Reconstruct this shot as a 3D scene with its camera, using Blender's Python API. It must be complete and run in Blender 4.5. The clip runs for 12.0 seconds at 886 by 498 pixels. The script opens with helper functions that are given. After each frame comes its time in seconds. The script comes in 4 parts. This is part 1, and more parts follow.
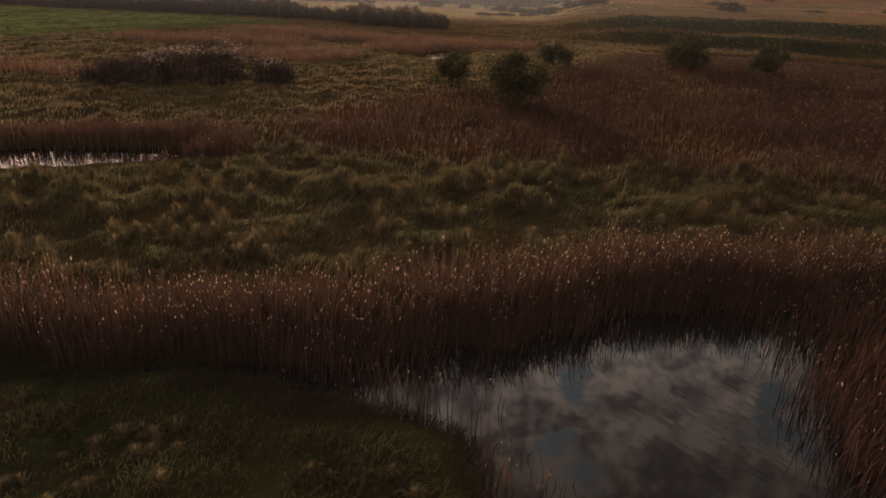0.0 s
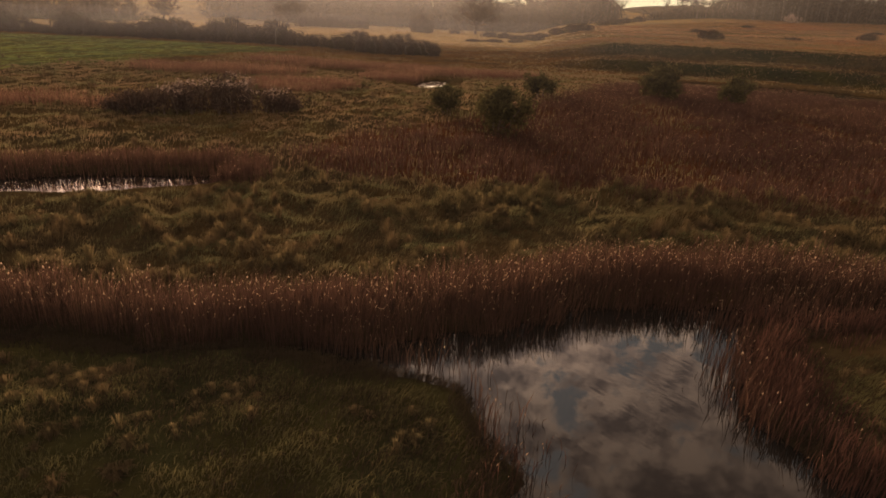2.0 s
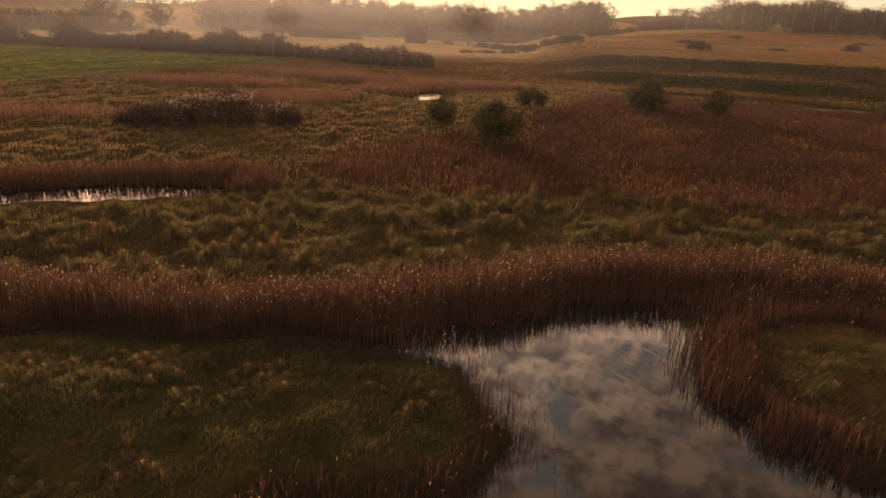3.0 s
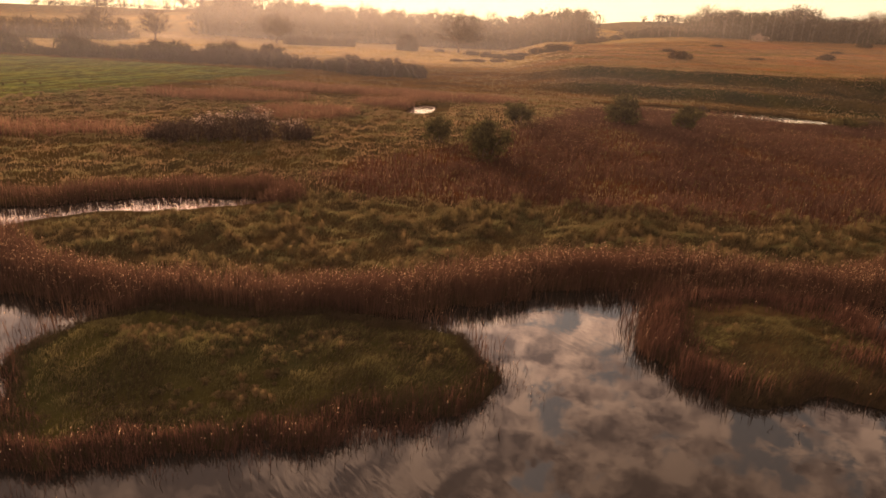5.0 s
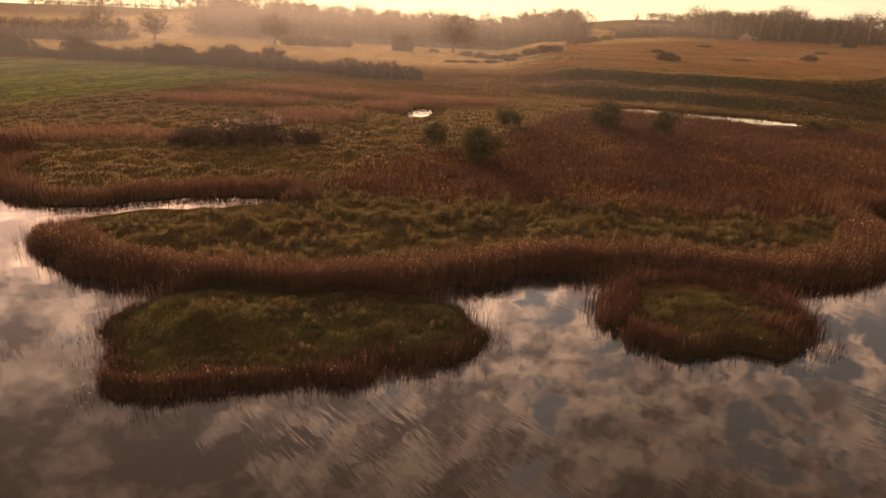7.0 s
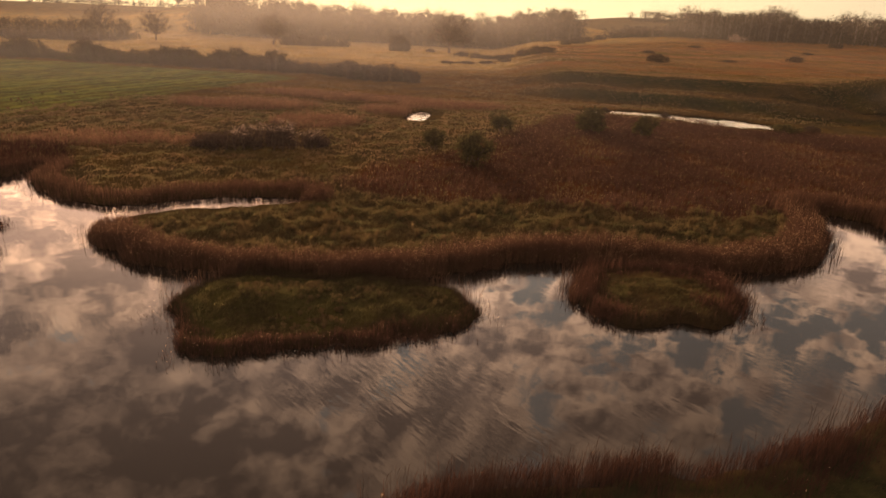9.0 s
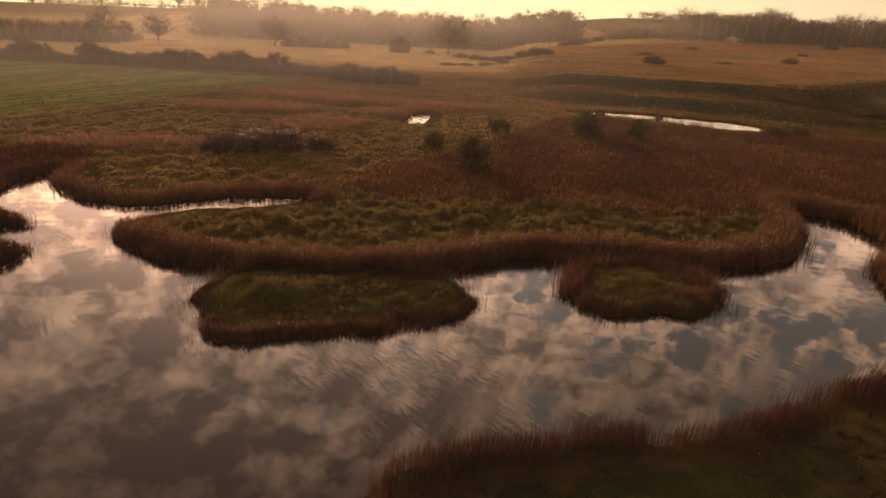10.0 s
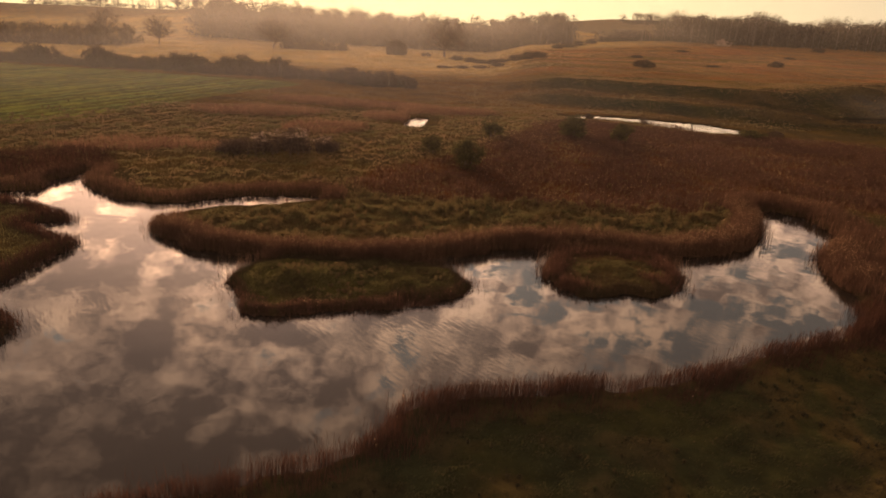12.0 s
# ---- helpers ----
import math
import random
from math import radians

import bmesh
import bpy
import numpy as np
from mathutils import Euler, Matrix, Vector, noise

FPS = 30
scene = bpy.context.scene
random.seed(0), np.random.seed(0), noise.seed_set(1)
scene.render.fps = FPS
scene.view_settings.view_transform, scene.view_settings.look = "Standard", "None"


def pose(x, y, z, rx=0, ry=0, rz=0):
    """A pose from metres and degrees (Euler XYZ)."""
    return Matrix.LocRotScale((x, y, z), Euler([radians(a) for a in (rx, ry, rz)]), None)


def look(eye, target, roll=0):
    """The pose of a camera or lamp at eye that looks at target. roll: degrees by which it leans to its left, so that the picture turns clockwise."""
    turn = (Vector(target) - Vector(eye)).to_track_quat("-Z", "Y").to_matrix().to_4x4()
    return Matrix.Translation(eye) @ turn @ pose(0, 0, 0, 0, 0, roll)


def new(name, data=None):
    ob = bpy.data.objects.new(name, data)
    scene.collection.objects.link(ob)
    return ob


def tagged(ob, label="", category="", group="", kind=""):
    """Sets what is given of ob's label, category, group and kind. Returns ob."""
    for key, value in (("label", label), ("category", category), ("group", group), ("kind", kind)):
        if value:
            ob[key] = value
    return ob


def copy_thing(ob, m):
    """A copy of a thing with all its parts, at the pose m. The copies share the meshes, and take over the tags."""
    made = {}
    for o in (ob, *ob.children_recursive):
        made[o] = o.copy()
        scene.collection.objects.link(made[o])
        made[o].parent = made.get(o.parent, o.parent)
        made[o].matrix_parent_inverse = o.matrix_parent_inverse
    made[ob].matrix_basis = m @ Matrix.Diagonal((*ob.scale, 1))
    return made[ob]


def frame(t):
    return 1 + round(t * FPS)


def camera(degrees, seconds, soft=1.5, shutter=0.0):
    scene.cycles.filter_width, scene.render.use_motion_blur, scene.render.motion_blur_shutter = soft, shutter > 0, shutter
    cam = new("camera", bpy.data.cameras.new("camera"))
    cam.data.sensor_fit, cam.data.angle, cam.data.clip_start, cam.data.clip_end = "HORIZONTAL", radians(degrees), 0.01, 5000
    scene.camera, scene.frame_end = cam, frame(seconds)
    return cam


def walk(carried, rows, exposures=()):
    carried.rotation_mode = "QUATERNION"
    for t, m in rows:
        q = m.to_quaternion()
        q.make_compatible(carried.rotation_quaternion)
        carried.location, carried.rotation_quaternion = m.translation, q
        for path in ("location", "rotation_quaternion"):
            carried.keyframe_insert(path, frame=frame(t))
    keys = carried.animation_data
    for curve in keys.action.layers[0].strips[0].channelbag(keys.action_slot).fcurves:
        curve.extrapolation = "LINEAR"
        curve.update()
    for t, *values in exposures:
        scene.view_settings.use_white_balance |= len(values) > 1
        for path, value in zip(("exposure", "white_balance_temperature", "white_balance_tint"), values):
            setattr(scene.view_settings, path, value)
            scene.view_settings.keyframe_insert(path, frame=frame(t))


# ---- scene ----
cam = camera(72.2, 12.0, soft=1.7)
PATH = [
    (0, (-0.466, 1.796, 10.365), (-0.538, 3.638, 9.59), 2.0),
    (0.5, (-0.531, 0.659, 10.671), (-0.594, 2.508, 9.912), 2.0),
    (1, (-0.606, -0.549, 11.064), (-0.662, 1.306, 10.318), 2.1),
    (1.5, (-0.647, -1.957, 11.486), (-0.699, -0.095, 10.757), 2.0),
    (2, (-0.67, -3.439, 11.951), (-0.715, -1.57, 11.239), 2.1),
    (2.5, (-0.772, -5.067, 12.41), (-0.81, -3.193, 11.712), 2.1),
    (3, (-0.856, -6.816, 12.907), (-0.882, -4.938, 12.221), 2.1),
    (5, (-1.693, -15.262, 15.709), (-1.687, -13.38, 15.034), 2.2),
    (5.5, (-1.652, -17.232, 16.327), (-1.642, -15.35, 15.651), 2.2),
    (6, (-1.739, -19.258, 16.981), (-1.725, -17.376, 16.302), 2.2),
    (6.5, (-1.853, -21.366, 17.543), (-1.834, -19.486, 16.862), 2.2),
    (7, (-2.026, -23.409, 18.073), (-2.003, -21.53, 17.39), 2.2),
    (9, (-2.452, -32.036, 20.884), (-2.415, -30.16, 20.19), 2.3),
    (9.5, (-2.52, -34.133, 21.464), (-2.483, -32.258, 20.77), 2.3),
    (10, (-2.598, -36.107, 22.085), (-2.559, -34.232, 21.391), 2.3),
    (10.5, (-2.691, -38.199, 22.688), (-2.645, -36.323, 21.994), 2.3),
    (11, (-2.803, -40.273, 23.222), (-2.755, -38.398, 22.528), 2.3),
    (11.5, (-2.957, -42.394, 23.74), (-2.905, -40.52, 23.045), 2.4),
    (12, (-3.028, -44.51, 24.171), (-2.975, -42.635, 23.477), 2.4),
]
FADE = [(0.0, -0.2, 5150, 1), (0.5, -0.12, 5400, 3), (1.0, -0.1, 5600, 5), (1.5, 0.03, 5850, 7), (2.0, 0.12, 6100, 9), (2.5, 0.22, 6350, 10), (3.0, 0.32, 6550, 12),
        (4.0, 0.55, 6750, 17), (5.0, 0.82, 6900, 20), (6.0, 0.72, 6950, 19), (7.0, 0.6, 6950, 17), (9.0, 0.32, 7000, 15), (12.0, 0.28, 7000, 15)]
walk(cam, [(t, look(eye, target, roll)) for t, eye, target, roll in PATH], FADE)


# ---- sky and sun ----
SUN_AZ, SUN_EL = radians(-20), radians(8)
sun_way = Vector((math.sin(SUN_AZ) * math.cos(SUN_EL), math.cos(SUN_AZ) * math.cos(SUN_EL), math.sin(SUN_EL)))
sun = new("sun", bpy.data.lights.new("sun", "SUN"))
sun.data.energy, sun.data.angle, sun.data.color = 8.3, radians(13.0), (1.0, 0.61, 0.35)
sun.matrix_world = look((0, 0, 60), Vector((0, 0, 60)) - sun_way)


def links(tree, *pairs):
    for a, b in pairs:
        tree.links.new(a, b)


def node(tree, kind, **values):
    n = tree.nodes.new(kind)
    for key, value in values.items():
        n.inputs[key].default_value = value
    return n


def calc(tree, op, a, b=0.0, clamp=False):
    n = tree.nodes.new("ShaderNodeMath")
    n.operation, n.use_clamp = op, clamp
    for i, v in enumerate((a, b)):
        if isinstance(v, (int, float)):
            n.inputs[i].default_value = v
        else:
            tree.links.new(v, n.inputs[i])
    return n.outputs[0]


def blend(tree, fac, a, b, kind="MIX"):
    n = tree.nodes.new("ShaderNodeMix")
    n.data_type, n.blend_type, n.clamp_factor = "RGBA", kind, True
    for i, v in ((0, fac), (6, a), (7, b)):
        if isinstance(v, (int, float)):
            n.inputs[i].default_value = v
        elif isinstance(v, tuple):
            n.inputs[i].default_value = (*v, 1.0)
        else:
            tree.links.new(v, n.inputs[i])
    return n.outputs[2]


def ramp(tree, value, stops):
    n = tree.nodes.new("ShaderNodeValToRGB")
    while len(n.color_ramp.elements) < len(stops):
        n.color_ramp.elements.new(0.5)
    for e, (at, colour) in zip(n.color_ramp.elements, stops):
        e.position, e.color = at, (*colour, 1.0) if isinstance(colour, tuple) else (colour, colour, colour, 1.0)
    tree.links.new(value, n.inputs[0])
    return n.outputs[0]


def make_sky():
    world = bpy.data.worlds.new("sky")
    scene.world = world
    world.use_nodes = True
    t = world.node_tree
    t.nodes.clear()
    air = t.nodes.new("ShaderNodeTexSky")
    air.sky_type, air.sun_disc = "NISHITA", False
    air.sun_elevation, air.sun_rotation = SUN_EL, SUN_AZ
    air.dust_density, air.air_density = 3.0, 1.2
    co = t.nodes.new("ShaderNodeTexCoord").outputs["Generated"]
    axes = t.nodes.new("ShaderNodeSeparateXYZ")
    links(t, (co, axes.inputs[0]))
    up = calc(t, "ADD", calc(t, "MAXIMUM", axes.outputs[2], 0.0), 0.36)
    # a layer of broken cloud, spread over a level sheet far above
    flat = t.nodes.new("ShaderNodeCombineXYZ")
    links(t, (calc(t, "DIVIDE", axes.outputs[0], up), flat.inputs[0]), (calc(t, "DIVIDE", axes.outputs[1], up), flat.inputs[1]))
    puff = node(t, "ShaderNodeTexNoise", Scale=8.5, Detail=12.0, Roughness=0.66, Distortion=0.1)
    wide = node(t, "ShaderNodeTexNoise", Scale=1.6, Detail=3.0)
    links(t, (flat.outputs[0], puff.inputs["Vector"]), (flat.outputs[0], wide.inputs["Vector"]))
    cover = calc(t, "ADD", puff.outputs[0], calc(t, "MULTIPLY", wide.outputs[0], 0.55))
    dot = t.nodes.new("ShaderNodeVectorMath")
    dot.operation = "DOT_PRODUCT"
    dot.inputs[1].default_value = sun_way
    links(t, (co, dot.inputs[0]))
    sunward = calc(t, "ADD", calc(t, "MULTIPLY", dot.outputs["Value"], 0.5), 0.5)
    bright = ramp(t, sunward, ((0.2, 0.36), (0.75, 0.74), (0.95, 1.0)))
    cover = calc(t, "ADD", cover, ramp(t, dot.outputs["Value"], ((0.66, 0.0), (0.97, 0.07))))
    # a closed bank of cloud to the west, broken puffs elsewhere
    cover = calc(t, "ADD", cover, ramp(t, calc(t, "MULTIPLY", axes.outputs[0], -1.0), ((0.05, 0.0), (0.36, 0.13))))
    cover = calc(t, "ADD", cover, ramp(t, axes.outputs[0], ((0.15, 0.0), (0.5, 0.045))))
    cover = calc(t, "ADD", cover, ramp(t, axes.outputs[2], ((0.38, 0.0), (0.62, 0.03))))
    mask = ramp(t, cover, ((0.725, 0.0), (0.795, 1.0)))
    inner = node(t, "ShaderNodeTexNoise", Scale=11.0, Detail=10.0, Roughness=0.66)
    links(t, (flat.outputs[0], inner.inputs["Vector"]))
    relief = calc(t, "MULTIPLY", calc(t, "SUBTRACT", inner.outputs[0], 0.5), ramp(t, calc(t, "MULTIPLY", axes.outputs[0], -1.0), ((0.12, 1.0), (0.42, 0.55))))
    lit = ramp(t, calc(t, "ADD", cover, calc(t, "MULTIPLY", relief, 1.65)), ((0.70, (1.10, 0.73, 0.50)), (0.84, (0.68, 0.46, 0.335)), (1.0, (0.30, 0.215, 0.175))))
    near_sun = ramp(t, dot.outputs["Value"], ((0.55, 0.0), (0.99, 1.0)))
    clear = blend(t, 1.0, blend(t, 0.9, blend(t, 1.0, air.outputs[0], (0.13, 0.110, 0.090), "MULTIPLY"), (1.40, 1.24, 1.09)), bright, "MULTIPLY")
    lit = blend(t, 1.0, blend(t, 1.0, lit, bright, "MULTIPLY"), (6.3, 6.15, 5.95), "MULTIPLY")
    lit = blend(t, 1.0, lit, ramp(t, axes.outputs[2], ((0.22, 1.0), (0.42, 0.78), (0.56, 0.50), (0.68, 0.28))), "MULTIPLY")
    lit = blend(t, 1.0, lit, ramp(t, calc(t, "MULTIPLY", axes.outputs[0], -1.0), ((0.22, 1.0), (0.55, 0.55))), "MULTIPLY")
    clouds = blend(t, 1.0, blend(t, mask, clear, lit), ramp(t, axes.outputs[0], ((0.06, 1.0), (0.40, 0.52))), "MULTIPLY")
    # the western cloud is lit from below where it nears the skyline
    under = calc(t, "MULTIPLY", ramp(t, calc(t, "MULTIPLY", axes.outputs[0], -1.0), ((0.15, 0.0), (0.42, 1.0))), ramp(t, axes.outputs[2], ((0.19, 1.0), (0.36, 0.0))))
    clouds = blend(t, under, clouds, blend(t, 1.0, clouds, (2.0, 1.85, 1.7), "MULTIPLY"))
    # cloud thinly lit through, close round the sun
    clouds = blend(t, 1.0, clouds, ramp(t, dot.outputs["Value"], ((0.93, (0.5, 0.5, 0.5)), (0.99, (0.95, 0.88, 0.80)))), "MULTIPLY")
    clouds = blend(t, 1.0, clouds, (2.0, 2.0, 2.0), "MULTIPLY")
    # the low haze along the skyline, brightest round the sun
    glow = blend(t, 1.0, blend(t, near_sun, (0.86, 0.71, 0.46), (1.16, 0.90, 0.45)), bright, "MULTIPLY")
    low = ramp(t, axes.outputs[2], ((0.0, 1.0), (0.085, 0.97), (0.21, 0.0)))
    full = blend(t, low, clouds, glow)
    back = node(t, "ShaderNodeBackground", Strength=1.0)
    out = t.nodes.new("ShaderNodeOutputWorld")
    links(t, (full, back.inputs[0]), (back.outputs[0], out.inputs[0]))


make_sky()

# ---- materials ----


def material(name):
    m = bpy.data.materials.new(name)
    m.use_nodes = True
    m.node_tree.nodes.clear()
    return m, m.node_tree, m.node_tree.nodes.new("ShaderNodeOutputMaterial")


def leafy(name, dark, light, patch=None, through_light=0.35, patch_scale=0.12):
    """Dry or green blades: each one its own shade, wide patches of another tint, some light let through."""
    m, t, out = material(name)
    geo = t.nodes.new("ShaderNodeNewGeometry")
    place = t.nodes.new("ShaderNodeTexCoord").outputs["Object"]
    colour = ramp(t, geo.outputs["Random Per Island"], ((0.0, dark), (1.0, light)))
    if patch:
        n = node(t, "ShaderNodeTexNoise", Scale=patch_scale, Detail=4.0)
        links(t, (place, n.inputs["Vector"]))
        colour = blend(t, ramp(t, n.outputs[0], ((0.42, 0.0), (0.62, 0.85))), colour, patch)
    fine = node(t, "ShaderNodeTexNoise", Scale=1.3, Detail=3.0)
    links(t, (place, fine.inputs["Vector"]))
    colour = blend(t, ramp(t, fine.outputs[0], ((0.3, 0.0), (0.7, 0.5))), colour, blend(t, 1.0, colour, (0.5, 0.5, 0.45), "MULTIPLY"))
    a, b = node(t, "ShaderNodeBsdfDiffuse", Roughness=0.8), t.nodes.new("ShaderNodeBsdfTranslucent")
    mix = node(t, "ShaderNodeMixShader", Fac=through_light)
    links(t, (colour, a.inputs[0]), (colour, b.inputs[0]), (a.outputs[0], mix.inputs[1]), (b.outputs[0], mix.inputs[2]), (mix.outputs[0], out.inputs[0]))
    return m


def rough(name, dark, light, scale=3.0, bump=0.3, roughness=0.9):
    m, t, out = material(name)
    place = t.nodes.new("ShaderNodeTexCoord").outputs["Object"]
    n = node(t, "ShaderNodeTexNoise", Scale=scale, Detail=6.0)
    w = node(t, "ShaderNodeTexNoise", Scale=scale * 0.15, Detail=3.0)
    links(t, (place, n.inputs["Vector"]), (place, w.inputs["Vector"]))
    colour = ramp(t, calc(t, "ADD", calc(t, "MULTIPLY", n.outputs[0], 0.6), calc(t, "MULTIPLY", w.outputs[0], 0.4)), ((0.35, dark), (0.65, light)))
    p = node(t, "ShaderNodeBsdfPrincipled", Roughness=roughness)
    b = node(t, "ShaderNodeBump", Strength=bump, Distance=0.1)
    links(t, (colour, p.inputs["Base Color"]), (n.outputs[0], b.inputs["Height"]), (b.outputs[0], p.inputs["Normal"]), (p.outputs[0], out.inputs[0]))
    return m


def make_ground_material():
    m, t, out = material("marsh_ground")
    cover = t.nodes.new("ShaderNodeVertexColor")
    cover.layer_name = "cover"
    place = t.nodes.new("ShaderNodeTexCoord").outputs["Object"]
    fine = node(t, "ShaderNodeTexNoise", Scale=1.1, Detail=8.0, Roughness=0.65)
    mid = node(t, "ShaderNodeTexNoise", Scale=0.11, Detail=5.0)
    wide = node(t, "ShaderNodeTexNoise", Scale=0.02, Detail=4.0)
    for n in (fine, mid, wide):
        links(t, (place, n.inputs["Vector"]))
    c = blend(t, ramp(t, fine.outputs[0], ((0.35, 0.0), (0.7, 0.75))), cover.outputs[0], blend(t, 1.0, cover.outputs[0], (0.42, 0.42, 0.36), "MULTIPLY"))
    c = blend(t, ramp(t, mid.outputs[0], ((0.42, 0.0), (0.60, 0.9))), c, blend(t, 1.0, c, (1.4, 1.22, 0.9), "MULTIPLY"))
    c = blend(t, ramp(t, wide.outputs[0], ((0.40, 0.0), (0.65, 0.5))), c, blend(t, 1.0, c, (0.65, 0.75, 0.7), "MULTIPLY"))
    p = node(t, "ShaderNodeBsdfDiffuse", Roughness=1.0)
    b = node(t, "ShaderNodeBump", Strength=0.9, Distance=0.35)
    links(t, (fine.outputs[0], b.inputs["Height"]), (b.outputs[0], p.inputs["Normal"]), (c, p.inputs[0]), (p.outputs[0], out.inputs[0]))
    return m


def make_water_material():
    m, t, out = material("still_water")
    place = t.nodes.new("ShaderNodeTexCoord").outputs["Object"]
    p = node(t, "ShaderNodeBsdfPrincipled", Roughness=0.012, IOR=1.36)
    p.inputs["Base Color"].default_value = (0.012, 0.010, 0.008, 1)
    # faint wind ripples, in some parts of the pool only, and a ruffled lane across its middle
    turn = t.nodes.new("ShaderNodeMapping")
    turn.vector_type = "TEXTURE"
    turn.inputs["Rotation"].default_value = (0, 0, radians(128))
    turn.inputs["Scale"].default_value = (3.0, 0.7, 1.0)
    small = node(t, "ShaderNodeTexNoise", Scale=1.7, Detail=2.0)
    where = node(t, "ShaderNodeTexNoise", Scale=0.07, Detail=2.0)
    swell = node(t, "ShaderNodeTexNoise", Scale=0.35, Detail=1.0)
    rings = node(t, "ShaderNodeTexNoise", Scale=1.5, Detail=1.5, Distortion=0.6)
    shift = t.nodes.new("ShaderNodeMapping")
    shift.inputs["Location"].default_value = (0.35, -0.05, 0)
    shift.inputs["Scale"].default_value = (0.075, 0.16, 1.0)
    lane = t.nodes.new("ShaderNodeTexGradient")
    lane.gradient_type = "QUADRATIC_SPHERE"
    links(t, (place, turn.inputs[0]), (turn.outputs[0], small.inputs["Vector"]), (place, where.inputs["Vector"]), (place, swell.inputs["Vector"]))
    links(t, (place, shift.inputs[0]), (shift.outputs[0], lane.inputs[0]), (turn.outputs[0], rings.inputs["Vector"]))
    ruffled = calc(t, "MULTIPLY", rings.outputs["Fac"], calc(t, "MULTIPLY", lane.outputs["Fac"], 1.2))
    h = calc(t, "ADD", calc(t, "MULTIPLY", small.outputs[0], ramp(t, where.outputs[0], ((0.52, 0.02), (0.68, 0.6)))), calc(t, "MULTIPLY", swell.outputs[0], 0.5))
    h = calc(t, "ADD", h, ruffled)
    b = node(t, "ShaderNodeBump", Strength=0.35, Distance=0.05)
    links(t, (h, b.inputs["Height"]), (b.outputs[0], p.inputs["Normal"]), (p.outputs[0], out.inputs[0]))
    return m


GROUND, WATER = make_ground_material(), make_water_material()
REED = leafy("dry_reed", (0.050, 0.031, 0.022), (0.190, 0.110, 0.074), (0.098, 0.055, 0.040), 0.38, 0.15)
# reeds of the islets: dry_reed, a little darker and redder
ISLET_REED = leafy("maroon_islet_reed", (0.040, 0.023, 0.018), (0.170, 0.088, 0.062), (0.082, 0.044, 0.034), 0.36, 0.2)
# reed darkened further: the near bank's shade is put into its colour
SHADED_REED = leafy("shaded_reed", (0.024, 0.0135, 0.011), (0.108, 0.052, 0.037), (0.048, 0.025, 0.019), 0.3, 0.2)
FIELD_REED = leafy("field_reed", (0.048, 0.029, 0.023), (0.142, 0.080, 0.058), (0.074, 0.043, 0.035), 0.38, 0.045)
# paler, more see-through reed: the glow of backlight is put into its colour
GLOW_REED = leafy("backlit_reed", (0.085, 0.050, 0.034), (0.275, 0.162, 0.105), (0.135, 0.074, 0.052), 0.52, 0.12)
PLUME = leafy("reed_plume", (0.30, 0.20, 0.12), (0.58, 0.42, 0.28), None, 0.5)
PALE_GRASS = leafy("pale_meadow_grass", (0.34, 0.25, 0.14), (0.55, 0.43, 0.26), (0.42, 0.33, 0.18), 0.55, 0.02)
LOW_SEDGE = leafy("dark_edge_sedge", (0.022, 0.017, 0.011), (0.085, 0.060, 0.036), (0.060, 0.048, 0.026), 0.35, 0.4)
DRY_GRASS = leafy("dry_field_grass", (0.20, 0.122, 0.064), (0.37, 0.245, 0.132), (0.27, 0.142, 0.078), 0.5, 0.03)
SEDGE = leafy("withered_sedge", (0.165, 0.116, 0.066), (0.275, 0.194, 0.108), (0.140, 0.138, 0.064), 0.5, 0.22)
GRASS = leafy("marsh_grass", (0.088, 0.088, 0.042), (0.165, 0.150, 0.070), (0.170, 0.128, 0.064), 0.5, 0.3)
# turf darkened for the near bank, whose shade is put into the colour
SHADED_TURF = leafy("shaded_turf", (0.022, 0.020, 0.011), (0.075, 0.064, 0.034), (0.052, 0.056, 0.025), 0.42, 0.3)
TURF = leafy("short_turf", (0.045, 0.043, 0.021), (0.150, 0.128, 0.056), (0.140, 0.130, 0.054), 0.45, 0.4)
LEAF = leafy("bush_leaf", (0.045, 0.043, 0.020), (0.135, 0.120, 0.050), None, 0.25)
TWIG = leafy("bare_twig", (0.05, 0.035, 0.029), (0.125, 0.088, 0.068), None, 0.15)
PALE_TWIG = leafy("seeding_willow_twig", (0.30, 0.22, 0.18), (0.55, 0.44, 0.36), None, 0.3)
HEDGE = leafy("hedge_twig", (0.045, 0.034, 0.026), (0.115, 0.085, 0.062), (0.068, 0.060, 0.038), 0.3, 0.1)
WOOD = leafy("woodland_twig", (0.045, 0.038, 0.028), (0.125, 0.10, 0.068), (0.07, 0.068, 0.038), 0.2, 0.03)
BARK = rough("grey_bark", (0.06, 0.045, 0.035), (0.16, 0.125, 0.095), 4.0, 0.6)
PALE_BARK = rough("pale_bark", (0.075, 0.062, 0.050), (0.16, 0.135, 0.108), 2.0, 0.3)

# ---- plan of the marsh: shore lines by a few turning points each ----


def curve(points, steps=7):
    """A closed smooth line through the points."""
    p = np.array(points, float)
    a, b, c, d = np.roll(p, 1, 0), p, np.roll(p, -1, 0), np.roll(p, -2, 0)
    out = []
    for s in np.arange(steps) / steps:
        out.append(0.5 * (2 * b + (c - a) * s + (2 * a - 5 * b + 4 * c - d) * s ** 2 + (3 * b - a - 3 * c + d) * s ** 3))
    return np.stack(out, 1).reshape(-1, 2)


